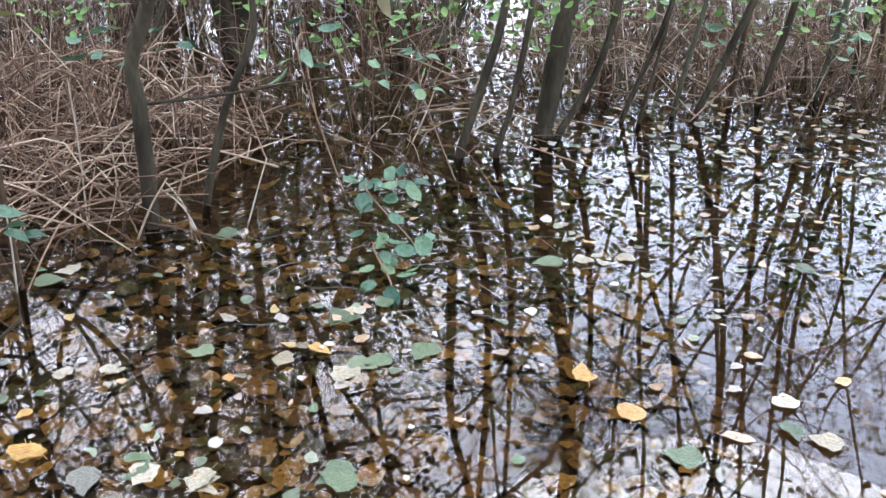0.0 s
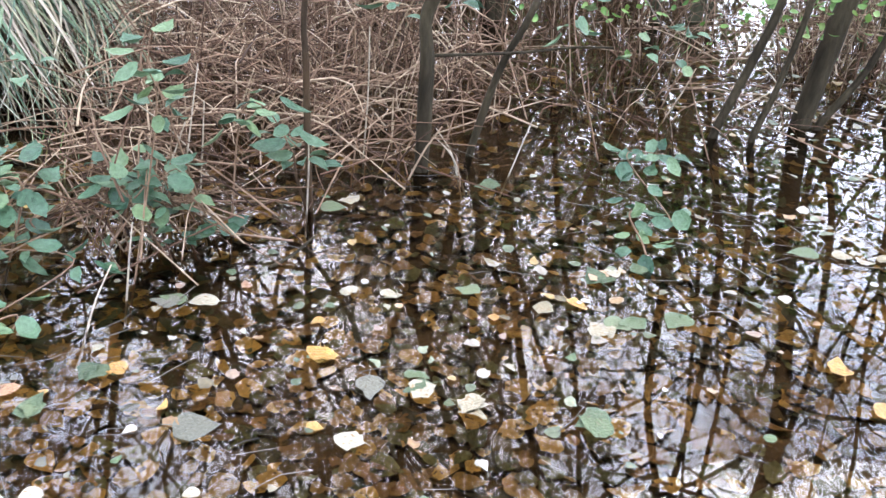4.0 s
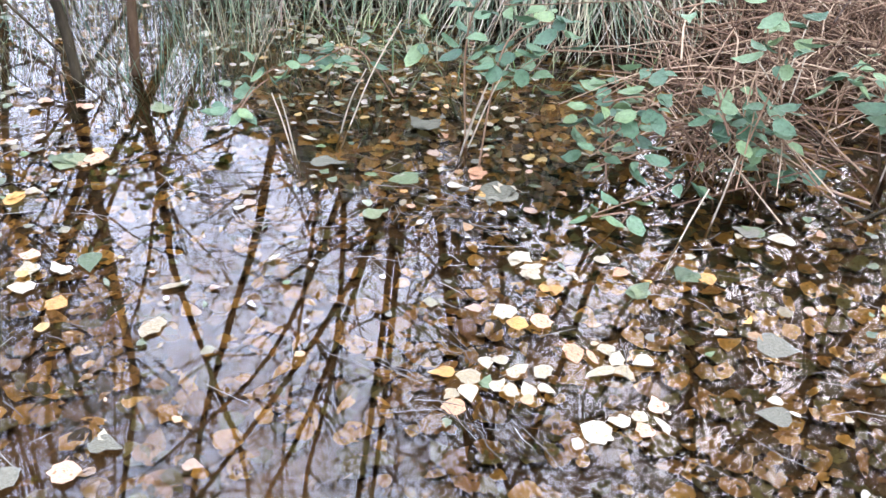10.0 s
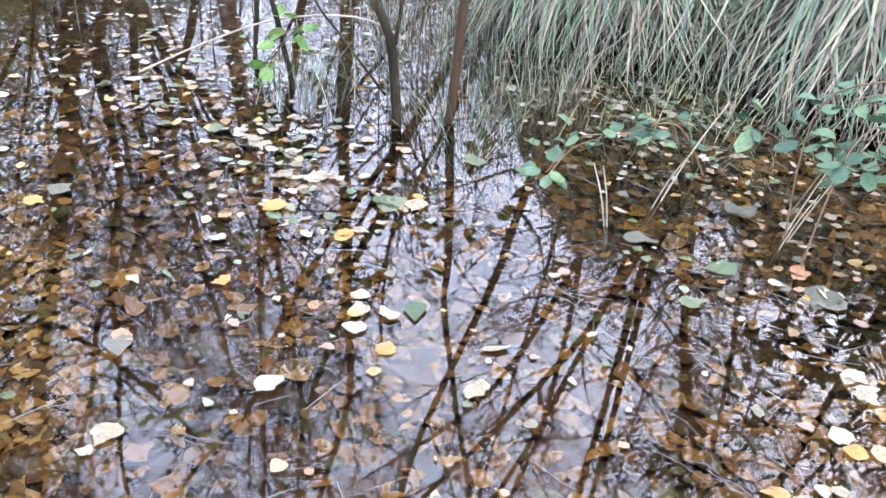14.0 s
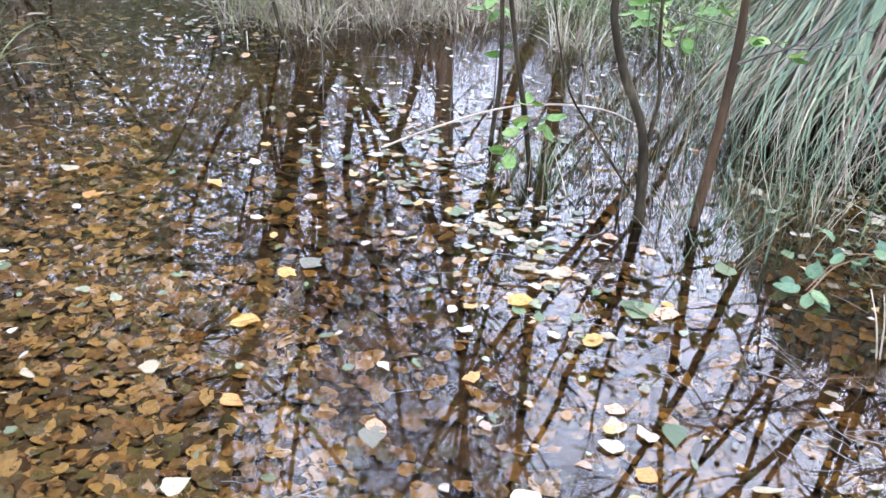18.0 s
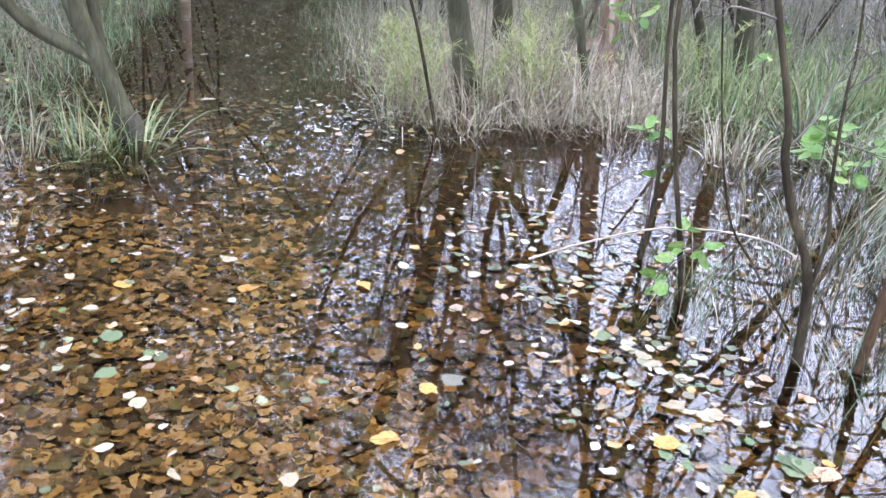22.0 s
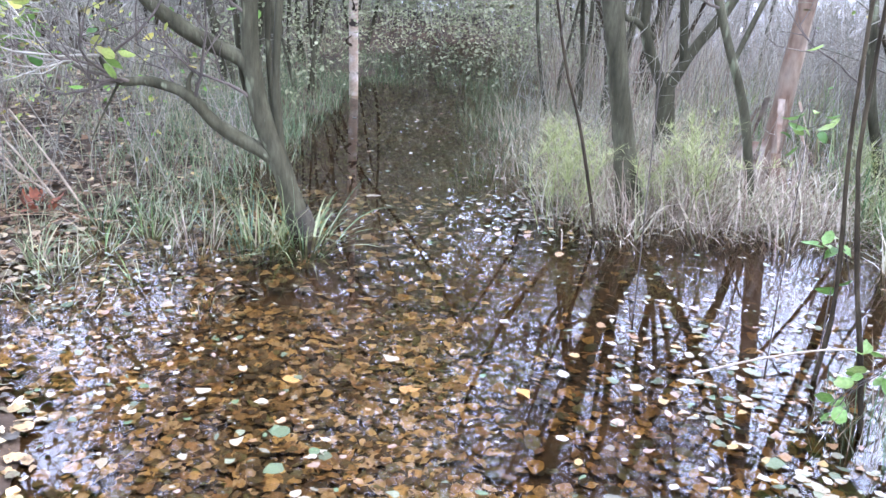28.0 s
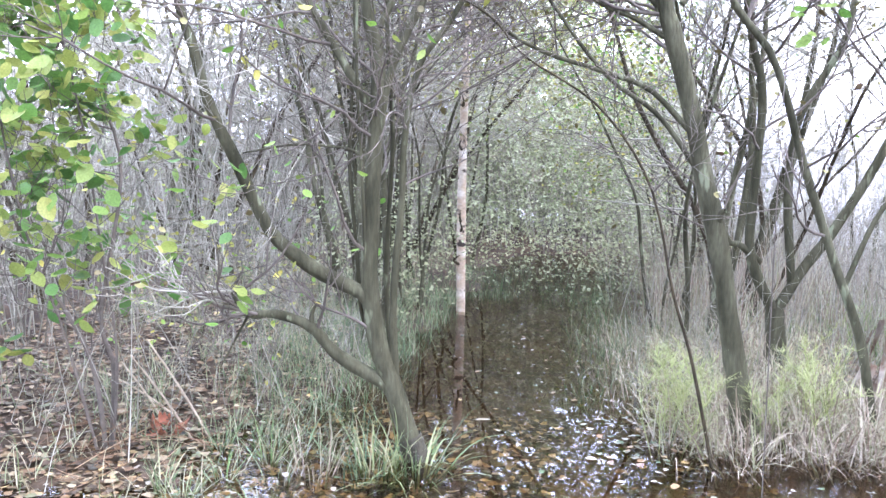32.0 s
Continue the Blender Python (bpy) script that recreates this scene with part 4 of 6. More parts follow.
def arching_willow():
    """A bare willow behind the tussocks whose long limbs reach out over the water."""
    rng = np.random.default_rng(177)
    x, y = -4.9, 3.75
    t = thing("arching_willow", (x, y, -0.1), "bare willow behind the tussocks, its limbs arching over the water", "tree")
    st = []
    for k, q in enumerate([(-2.0, 2.3, 4.7), (-3.0, 1.3, 4.5), (-4.5, 1.0, 4.9), (-6.0, 1.7, 4.7), (-1.7, 3.5, 5.0), (-2.6, 0.6, 5.4), (-5.4, 0.4, 5.6)]):
        e = np.array(q)
        b = np.array([x + 0.12 * math.cos(k * 0.9), y + 0.12 * math.sin(k * 0.9), -0.2])
        m1 = b + (e - b) * np.array([0.12, 0.12, 0.42]) + rng.normal(size=3) * 0.06
        m2 = b + (e - b) * np.array([0.5, 0.5, 0.8]) + rng.normal(size=3) * 0.1
        st.append(add_stem(t, "limb", [b, m1, m2, e], 0.036, 0.01, M_DARKBARK, 8, 0, rng, flare=0.2))
    add_twigs(t, st, rng, 22, 1.3, kids=(5, 5), from_s=0.3, leaves=420, leaf=0.045)
    add_twigs(t, [st[0], st[4]], rng, 10, 1.1, kids=(4, 4), from_s=0.5, leaves=1500, leaf=0.045, name="leafy_branchwork")


arching_willow()


def plant_wood():
    used = set()
    for kind, x, y, turn, size in WOOD:
        m = Matrix.Translation((x, y, float(land(x, y)))) @ Matrix.Rotation(turn, 4, "Z") @ Matrix.Scale(size, 4)
        if kind in used:
            copy_thing(KINDS[kind], m)
        else:
            KINDS[kind].matrix_basis = m
            used.add(kind)


plant_wood()


def thicket(name, label, boxes, seed, mat, height=(1.0, 2.4), r=(0.003, 0.009)):
    """Upright thin stems that nobody could count, standing in patches (x0, y0, x1, y1, how many)."""
    rng = np.random.default_rng(seed)
    g = Geo()
    for x0, y0, x1, y1, k in boxes:
        for _ in range(k):
            x, y = rng.uniform(x0, x1), rng.uniform(y0, y1)
            h = rng.uniform(*height)
            a, b = rng.normal(size=2) * 0.3
            z = float(land(x, y)) - 0.03
            p = np.array([(x, y, z), (x + a * h * 0.35, y + b * h * 0.35, z + h * 0.4), (x + a * h + rng.normal() * 0.05, y + b * h + rng.normal() * 0.05, z + h)])
            s = smooth_line(p, 5)
            rr = rng.uniform(*r)
            tube(g, s, np.linspace(rr, rr * 0.3, 5), 3)
            for _ in range(6):
                i = rng.integers(1, 5)
                e = s[i] + np.array([rng.normal() * 0.26, rng.normal() * 0.26, rng.uniform(-0.05, 0.28)]) * min(h, 3.0) * 0.5
                tube(g, np.array([s[i], (s[i] + e) / 2 + rng.normal(size=3) * 0.02, e]), np.array([rr * 0.5, rr * 0.35, rr * 0.15]), 3)
    ob = new(name, g.mesh(name, mat))
    tagged(ob, label, "thicket", kind="stuff")


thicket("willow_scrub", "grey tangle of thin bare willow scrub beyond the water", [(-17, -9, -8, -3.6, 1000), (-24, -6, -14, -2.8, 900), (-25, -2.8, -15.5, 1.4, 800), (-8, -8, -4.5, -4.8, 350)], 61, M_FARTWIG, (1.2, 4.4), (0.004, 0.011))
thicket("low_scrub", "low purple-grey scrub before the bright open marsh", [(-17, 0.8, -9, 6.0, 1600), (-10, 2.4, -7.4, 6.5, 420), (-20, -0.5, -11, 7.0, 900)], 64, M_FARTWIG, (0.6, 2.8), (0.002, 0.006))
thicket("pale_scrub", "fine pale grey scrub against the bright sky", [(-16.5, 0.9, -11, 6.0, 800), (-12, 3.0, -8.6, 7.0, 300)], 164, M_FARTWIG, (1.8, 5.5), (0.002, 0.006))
thicket("reed_thicket", "brown dead stems standing at the far edge of the water", [(0.1, 5.0, 3.5, 7.5, 1300), (3.0, 3.6, 5.5, 7.6, 450)], 62, M_DEAD, (0.25, 0.8), (0.002, 0.006))
thicket("reed_thicket", "brown dead stems standing behind the heap", [(-4.2, 4.2, -1.9, 7.5, 1100), (-1.9, 6.6, -0.3, 8.6, 500), (-1.5, 4.2, -0.3, 6.4, 110)], 66, M_DEAD, (0.5, 1.9), (0.002, 0.005))
thicket("bank_stems", "thin grey-brown stems on the grassy bank", [(-10.5, -0.5, -6.8, 0.6, 90), (-9.0, 0.6, -7.2, 2.0, 90), (-8.6, -3.6, -6.2, -2.4, 110), (-6.8, -4.6, -4.8, -3.2, 50)], 63, M_FARTWIG, (0.4, 1.3), (0.002, 0.005))


def leaf_screen(name, label, boxes, seed, mat, size=0.06, loose=0.09):
    """Leaves hanging on in the thicket, too many to count."""
    rng = np.random.default_rng(seed)
    g = Geo()
    for x0, y0, z0, x1, y1, z1, k in boxes:
        c = np.stack([rng.uniform(x0, x1, k // 7), rng.uniform(y0, y1, k // 7), rng.uniform(z0, z1, k // 7)], 1)
        p = c[rng.integers(0, len(c), k)] + rng.normal(size=(k, 3)) * loose
        scatter(g, leaf_shape(size, size * 0.65, 0.2, 0.3), p, rng.uniform(0, 6.28, k), rng.uniform(0.6, 1.3, k), rng.uniform(-1.2, 0.4, k), rng.uniform(-0.7, 0.7, k))
    tagged(new(name, g.mesh(name, mat)), label, "foliage", kind="stuff")


leaf_screen("thicket_leaves", "green leaves hanging on in the far thicket", [(-3.0, 4.6, 0.5, 3.5, 6.8, 1.4, 2000), (-0.8, 4.5, 0.45, 2.0, 5.6, 1.0, 900), (-0.2, 4.4, 0.5, 1.7, 5.2, 1.0, 420), (-3.6, 3.7, 0.5, -1.6, 4.6, 0.9, 500), (-1.2, 3.9, 0.4, 0.4, 4.6, 0.8, 350)], 65, M_THICKLEAF, 0.042)


leaf_screen("willow_leaves", "fine grey-green willow leaves closing the end of the path", [(-16.5, -2.8, 0.1, -12.4, 0.2, 2.6, 6500), (-12.6, -0.9, 0.1, -10.6, 0.6, 1.6, 1500), (-17, -2.6, 2.0, -13, 0.6, 5.0, 7000), (-13.6, -2.3, 0.05, -11.6, 0.4, 2.2, 5000), (-12.0, -3.4, 0.1, -9.0, -2.4, 1.3, 2600)], 67, M_GREYGREEN, 0.045, 0.3)
leaf_screen("thicket_leaves", "green leaves low in the thicket along the far shore", [(0.2, 5.8, 0.1, 4.5, 8.6, 1.0, 2600), (-3.0, 5.6, 0.2, 0.2, 7.4, 1.3, 1400)], 165, M_THICKLEAF, 0.055)
leaf_screen("willow_leaves", "dull grey-green leaves behind the flooded thicket", [(-4.0, 7.8, 0.1, 0.8, 11.5, 4.0, 10000), (0.8, 8.6, 0.05, 4.5, 12.5, 1.7, 6000)], 69, M_GREYGREEN, 0.085, 0.3)
leaf_screen("willow_leaves", "pale grey-green willow thicket closing the end of the flooded path", [(-23, -4.0, 0.1, -17, 1.6, 3.0, 8000), (-25, -4.0, 3.0, -19, 1.6, 7.0, 4000)], 70, M_GREYGREEN, 0.1, 0.35)
leaf_screen("far_woods", "woods far beyond the end of the path, haze mixed into their grey-green", [(-27, -17, 0.1, -19, -0.8, 4.5, 8000), (-27, -7.5, 4.0, -20, -1.2, 11.5, 5500), (-27, -1.2, 0.1, -20, 1.6, 3.2, 1500), (-21, -5.5, 0.1, -17.5, 0.6, 3.4, 3200)], 170, M_FARWOOD, 0.27, 0.4)
# Added leaves stand in for fine twigs and keep mirrored sky off the path.
leaf_screen("crown_leaves", "small leaves added among the branches over the path to close off the sky", [(-9.6, -2.3, 2.7, -6.9, -0.3, 5.4, 4200), (-12.5, -2.4, 2.2, -9.4, -0.2, 6.0, 5600), (-8.0, -3.4, 2.4, -5.9, -1.9, 4.8, 1500)], 168, M_CROWNLEAF, 0.05, 0.32)
leaf_screen("yellowing_leaves", "yellow-green leaves high over the end of the path", [(-15.5, -2.4, 3.6, -11.5, 0.3, 7.5, 3000), (-14, -1.6, 2.4, -9.5, 0.4, 4.8, 2600), (-8.5, -4.6, 0.3, -6.2, -3.0, 1.6, 500), (-13.5, -1.0, 1.2, -11.0, 0.3, 3.6, 1800)], 68, M_FRESH, 0.05, 0.3)


# ---- dead stems heaped over the mound ----
def dead_tangle(name, label, cx, cy, rx, ry, height, count, seed, r=(0.0015, 0.0045)):
    rng = np.random.default_rng(seed)
    g = Geo()
    for _ in range(count):
        a, q = rng.uniform(0, 6.28), math.sqrt(rng.uniform(0, 1))
        x, y = cx + rx * q * math.cos(a), cy + ry * q * math.sin(a)
        top = height * (1 - 0.55 * q * q) * rng.uniform(0.15, 1.0)
        w = rng.uniform(0, 6.28)
        ln = rng.uniform(0.2, 0.85)
        steep = rng.random() < 0.42
        if steep:
            p = [(x, y, -0.08), (x + 0.08 * math.cos(w), y + 0.08 * math.sin(w), top * 0.6), (x + ln * 0.4 * math.cos(w), y + ln * 0.4 * math.sin(w), top * 1.25)]
        else:
            dx, dy = math.cos(w) * ln / 2, math.sin(w) * ln / 2
            p = [(x - dx, y - dy, max(0.0, top * rng.uniform(0.1, 1.0))), (x + rng.normal() * 0.05, y + rng.normal() * 0.05, top), (x + dx, y + dy, max(0.0, top * rng.uniform(0.0, 1.0)))]
        rr = rng.uniform(*r)
        tube(g, smooth_line(p, 6), np.linspace(rr, rr * 0.6, 6), 4)
    tagged(new(name, g.mesh(name, M_DEAD)), label, "dead stems", kind="stuff")


dead_tangle("dead_stem_heap", "heaped brown dead stems round the willow stems", -1.75, 3.8, 0.8, 0.62, 0.5, 500, 71)
dead_tangle("dead_stem_heap", "sprawling dead stems between the heap and the sedge tussock", -2.3, 3.4, 0.7, 0.5, 0.45, 430, 72)
dead_tangle("dead_stem_heap", "low dead stems and twigs over the open water", -0.5, 4.3, 0.7, 0.7, 0.2, 80, 73)
dead_tangle("dead_stem_heap", "low brown stems along the far edge of the water", 1.6, 5.3, 2.4, 0.6, 0.45, 500, 74)
dead_tangle("dead_stem_heap", "loose dead stems at the foot of the heap, in the water", -1.5, 3.05, 0.5, 0.25, 0.3, 110, 76)
dead_tangle("dead_stem_heap", "brown dead stalks standing between tussock and brambles", -2.05, 2.75, 0.3, 0.25, 0.3, 70, 78)
dead_tangle("dead_stem_heap", "pale brown dead canes between the bramble shoots", -1.72, 2.3, 0.24, 0.2, 0.36, 110, 79)
dead_tangle("dead_stem_heap", "grey twigs lying in the shallows beside the shrub", -5.6, -3.3, 0.6, 0.5, 0.22, 50, 75)


def pale_stem(name, label, pts, r, mat=None):
    g = Geo()
    tube(g, smooth_line(pts, 14), np.linspace(r, r * 0.6, 14), 7, 0.05, np.random.default_rng(int(1000 * abs(pts[0][0]))))
    return solid(name, g, mat or M_PALE, label, "stem")


pale_stem("bent_reed", "long pale dead reed bent in an arch over the water", [(-4.30, 0.16, 0.00), (-4.29, 0.38, 0.08), (-4.21, 0.63, 0.18), (-4.04, 0.80, 0.25), (-3.89, 0.96, 0.27), (-3.79, 1.08, 0.22)], 0.0048)


# ---- the sedge tussock and the grasses ----
def tussock(x, y, crown, reach, count, seed, label):
    """A stool of roots from whose crown long blades rise a little and hang down to the water all round."""
    rng = np.random.default_rng(seed)
    t = thing("sedge_tussock", (x, y, -0.1), label, "sedge tussock", "sedge tussocks")
    g = Geo()
    n = 9
    s = np.linspace(0, 1, n)
    tube(g, np.stack([x + 0 * s, y + 0 * s, -0.12 + (crown + 0.05) * s], 1), 0.17 + 0.03 * np.sin(s * 9) - 0.04 * s, 14, 0.12, rng)
    part("root_stool", g, M_DARKBARK, t, "dark matted root stool")
    for name, k, mat, lo in (("sedge_foliage", count * 7 // 10, M_SEDGE, 0.85), ("dead_skirt", count * 3 // 10, M_STRAW, 0.72)):
        g = Geo()
        a = rng.uniform(0, 6.28, k)
        q = np.linspace(0, 1, 10)[None]
        top = (crown * rng.uniform(lo * 0.7, lo * 1.15, k))[:, None]
        out = (reach * rng.uniform(0.45, 1.0, k))[:, None]
        rise = (rng.uniform(0.05, 0.45, k))[:, None]
        foot = rng.uniform(-0.08, 0.12, k)[:, None]
        r = 0.1 + out * q ** 0.85
        z = top + rise * np.sin(np.minimum(q * 1.9, 1.0) * 3.14) * (1 - q) - (top - foot) * q ** 1.7
        b = a[:, None] + rng.normal(size=(k, 1)) * 0.25 * q + rng.normal(size=(k, 1)) * 0.35 * q ** 2
        ribbons(g, np.stack([x + r * np.cos(b), y + r * np.sin(b), z], -1), rng.uniform(0.008, 0.019, k))
        part(name, g, mat, t, kind="stuff")


tussock(-4.1, 2.55, 1.0, 0.95, 1900, 81, "big drooping blue-green sedge tussock with straw skirt")
tussock(-3.2, 3.1, 0.9, 0.9, 1700, 82, "drooping sedge tussock beside the bramble shoots")
tussock(-5.2, 3.1, 0.8, 0.9, 800, 83, "sedge tussock behind the saplings")


def tuft(x, y, count, height, seed, mat, label, radius=0.07, droop=0.45, width=0.006, lean=0.5, group="grass tufts"):
    rng = np.random.default_rng(seed)
    a = rng.uniform(0, 6.28, count)
    q = np.sqrt(rng.uniform(0, 1, count)) * radius
    z = max(float(land(x, y)), -0.12) - 0.02
    root = np.stack([x + q * np.cos(a), y + q * np.sin(a), z + 0 * a], 1)
    out = rng.uniform(0.05, lean, count)
    g = Geo()
    blades(g, root, np.stack([np.cos(a) * out, np.sin(a) * out, np.ones(count)], 1), rng.uniform(0.5, 1.15, count) * height, rng.uniform(0.6, 1.3, count) * width, rng.uniform(0.4, 1.3, count) * droop, rng, 6)
    return solid("grass_tuft", g, mat, label, "grass tuft", group)


def meadow(name, label, boxes, seed, mat, height, width=0.006, droop=0.5, lean=0.45):
    rng = np.random.default_rng(seed)
    g = Geo()
    for x0, y0, x1, y1, k in boxes:
        c = np.stack([rng.uniform(x0, x1, max(1, k // 9)), rng.uniform(y0, y1, max(1, k // 9))], 1)
        pick = rng.integers(0, len(c), k)
        xy = c[pick] + rng.normal(size=(k, 2)) * 0.07
        z = land(xy[:, 0], xy[:, 1]) - 0.02
        a = rng.uniform(0, 6.28, k)
        out = rng.uniform(0.0, lean, k)
        blades(g, np.column_stack([xy, z]), np.stack([np.cos(a) * out, np.sin(a) * out, np.ones(k)], 1), rng.uniform(0.45, 1.15, k) * height, rng.uniform(0.6, 1.3, k) * width, rng.uniform(0.3, 1.2, k) * droop, rng, 5)
    tagged(new(name, g.mesh(name, mat, False)), label, "grass", kind="stuff")


meadow("dry_bank_grass", "tall dry straw-coloured grass on the bank at the water's edge", [(-7.3, -0.2, -6.2, 0.95, 1300), (-9.6, -0.6, -7.2, 0.8, 1500), (-7.0, 0.8, -6.2, 1.5, 450), (-9.0, 0.6, -6.8, 2.6, 1000)], 91, M_STRAW, 0.42, 0.005, 1.3, 1.7)
meadow("dry_bank_grass", "bleached broad grass blades hanging over the bank's edge", [(-6.7, -0.25, -6.1, 1.2, 700), (-7.0, 1.0, -6.4, 1.5, 260)], 191, M_STRAW, 0.55, 0.01, 1.6, 1.3)
meadow("green_verge", "grey-green grass mixed into the dry bank grass", [(-7.4, -0.3, -6.3, 1.0, 500), (-9.6, -0.6, -7.2, 0.8, 900)], 192, M_GREYGRASS, 0.45, 0.006, 1.2, 1.5)
meadow("green_bank_grass", "lush green grass and sedge on the wet bank", [(-7.6, 1.8, -6.2, 3.0, 450), (-10.5, -0.6, -8.6, 1.6, 700), (-6.4, -2.7, -5.6, -2.0, 160), (-8.6, -3.4, -6.4, -2.3, 500), (-11.5, -3.6, -8.4, -2.5, 700)], 92, M_GRASS, 0.36, 0.006, 1.2, 1.4)
meadow("pale_bank_grass", "thin pale grey-green grass standing in the shallows", [(-7.6, -3.8, -5.5, -2.2, 600), (-6.8, -4.9, -4.8, -3.4, 420), (-11, -4.8, -7.6, -2.7, 2400), (-17, -4.5, -11.5, -2.7, 1500), (-17, -0.6, -10.8, 1.4, 1500), (-5.2, -3.6, -4.4, -2.4, 110)], 93, M_GREYGRASS, 0.34, 0.0055, 1.2, 1.5)
meadow("edge_grass", "thin grass standing in the water round the saplings", [(-3.75, 0.95, -3.15, 1.7, 420), (-4.1, 0.5, -3.75, 0.9, 120), (-5.0, 1.2, -3.9, 2.0, 420)], 94, M_SEDGE, 0.4, 0.004, 0.7, 0.7)
meadow("tall_sedge", "loose light green sedge behind the twin trunks", [(-8.2, 1.9, -6.4, 3.4, 1300), (-9.8, 2.4, -6.8, 4.6, 1100), (-5.9, 2.2, -5.0, 2.9, 260), (-11.5, 1.4, -8.6, 3.0, 700), (-7.0, 1.6, -6.3, 2.2, 260)], 96, M_TALLSEDGE, 0.66, 0.011, 1.2, 1.2)
meadow("straw_stools", "bleached grass stools standing in the water by the saplings", [(-6.5, 1.2, -6.25, 1.5, 130), (-5.75, 1.45, -5.55, 1.7, 110)], 196, M_STRAW, 0.5, 0.009, 1.3, 0.9)
meadow("reed_stand", "pale dead reeds standing in the open marsh", [(-16, 2.0, -9.5, 8.0, 2600), (-9.5, 4.4, -6.0, 8.0, 1300), (-13.5, -0.2, -8.8, 2.0, 1500)], 97, M_STRAW, 0.95, 0.006, 0.4, 0.6)
meadow("edge_sedge", "short lush green grass along the edges of the flooded path", [(-11.2, -3.1, -6.4, -2.15, 2300), (-11.5, -0.9, -7.0, -0.4, 900), (-13.5, -2.6, -11.0, -0.4, 1200)], 95, M_GRASS, 0.25, 0.005, 0.8, 1.0)
tuft(-5.66, -1.68, 80, 0.52, 101, M_PALESEDGE, "pale broad-bladed sedge clump round the willow's foot", 0.14, 1.3, 0.013, 1.5)
tuft(-5.62, -1.86, 60, 0.46, 111, M_PALESEDGE, "broad pale sedge blades before the willow's foot", 0.12, 1.1, 0.01, 1.0)
tuft(-6.1, 2.3, 110, 0.65, 112, M_SEDGE, "blue-green sedge clump in the water by the twin trunks", 0.16, 1.2, 0.014, 1.3)
tuft(-5.75, 1.75, 50, 0.4, 113, M_TALLSEDGE, "light green grass clump in the water", 0.12, 1.2, 0.009, 1.4)
for i, (x, y, k, h) in enumerate([(-2.55, 2.3, 40, 0.3), (-2.9, 2.15, 46, 0.34), (-3.25, 2.0, 46, 0.34), (-3.5, 1.85, 36, 0.28), (-2.25, 2.5, 30, 0.26), (-3.05, 2.35, 40, 0.3)]):
    tuft(x, y, k, h, 120 + i, M_SEDGE if i % 2 else M_TALLSEDGE, "low green and straw grass at the tussock's foot", 0.14, 1.2, 0.006, 1.5)
for i, (x, y, k, h) in enumerate([(-3.02, 1.62, 34, 0.22), (-3.14, 1.76, 40, 0.26), (-2.75, 1.72, 30, 0.22), (-3.32, 1.62, 34, 0.24), (-2.6, 2.02, 34, 0.24), (-2.9, 1.92, 36, 0.28), (-3.5, 1.72, 30, 0.26)]):
    tuft(x, y, k, h, 140 + i, M_GRASS if i % 3 else M_STRAW, "low green grass growing through the wet leaves by the tussock", 0.1, 1.0, 0.0055, 1.1)
for i, (x, y, k, h) in enumerate([(-4.92, -2.3, 22, 0.26), (-5.1, -2.9, 26, 0.28), (-4.62, -2.92, 18, 0.2), (-4.78, -2.12, 16, 0.2), (-5.3, -2.65, 26, 0.3), (-4.45, -2.5, 14, 0.16), (-5.6, -2.5, 30, 0.34), (-5.75, -2.85, 34, 0.34)]):
    tuft(x, y, k, h, 150 + i, M_GRASS if i % 2 else M_TALLSEDGE, "small green grass tuft standing in the leaf-strewn shallows", 0.06, 1.0, 0.006, 0.9)
tuft(-5.35, -2.35, 40, 0.3, 114, M_GREYGRASS, "thin grey-green grass clump in the shallows", 0.1, 1.0, 0.006, 1.2)
tuft(-5.0, -2.75, 36, 0.28, 115, M_GREYGRASS, "small grass clump in the leaf-strewn shallows", 0.09, 1.0, 0.006, 1.2)
tuft(-4.7, -1.95, 26, 0.2, 116, M_GREYGRASS, "few grass blades standing in shallow water", 0.07, 1.0, 0.006, 1.2)
tuft(-5.55, -1.95, 34, 0.42, 102, M_SEDGE, "dry and green grass clump before the willow", 0.14, 0.7, 0.008, 0.7)
tuft(-5.5, -2.2, 34, 0.4, 103, M_STRAW, "pale dry grass clump beside the willow", 0.14, 0.7, 0.006, 0.6)
tuft(-3.93, 0.69, 60, 0.3, 104, M_GRASS, "small green grass tuft at a sapling's foot", 0.07, 0.6, 0.006, 0.6)
tuft(-3.36, 1.16, 50, 0.3, 105, M_SEDGE, "thin grass tuft at the rusty sapling's foot", 0.1, 0.8, 0.004, 0.9)


def feathery_clump(x, y, count, height, seed):
    """Soft plumes: an upright stem with rings of thread-like side shoots."""
    rng = np.random.default_rng(seed)
    t = thing("feathery_plant", (x, y, float(land(x, y))), "soft feathery yellow-green plumes in the dry bank grass", "plant", "feathery plants on the bank")
    for _ in range(count):
        a, q = rng.uniform(0, 6.28), rng.uniform(0, 0.28)
        p = np.array([x + q * math.cos(a), y + q * math.sin(a), float(land(x, y))])
        h = height * rng.uniform(0.75, 1.15)
        s = smooth_line([p, p + np.array([rng.normal() * 0.06, rng.normal() * 0.06, h * 0.6]), p + np.array([rng.normal() * 0.14, rng.normal() * 0.14, h])], 12)
        g = Geo()
        tube(g, s, np.linspace(0.003, 0.001, 12), 4)
        k = 85
        i = rng.integers(3, 12, k)
        aa = rng.uniform(0, 6.28, k)
        blades(g, s[i] + rng.normal(size=(k, 3)) * 0.008, np.stack([np.cos(aa), np.sin(aa), rng.uniform(0.2, 0.9, k)], 1), 0.2 * (1.25 - i / 14), 0.004, 0.45, rng, 3)
        part("plume", g, M_HORSETAIL, t)


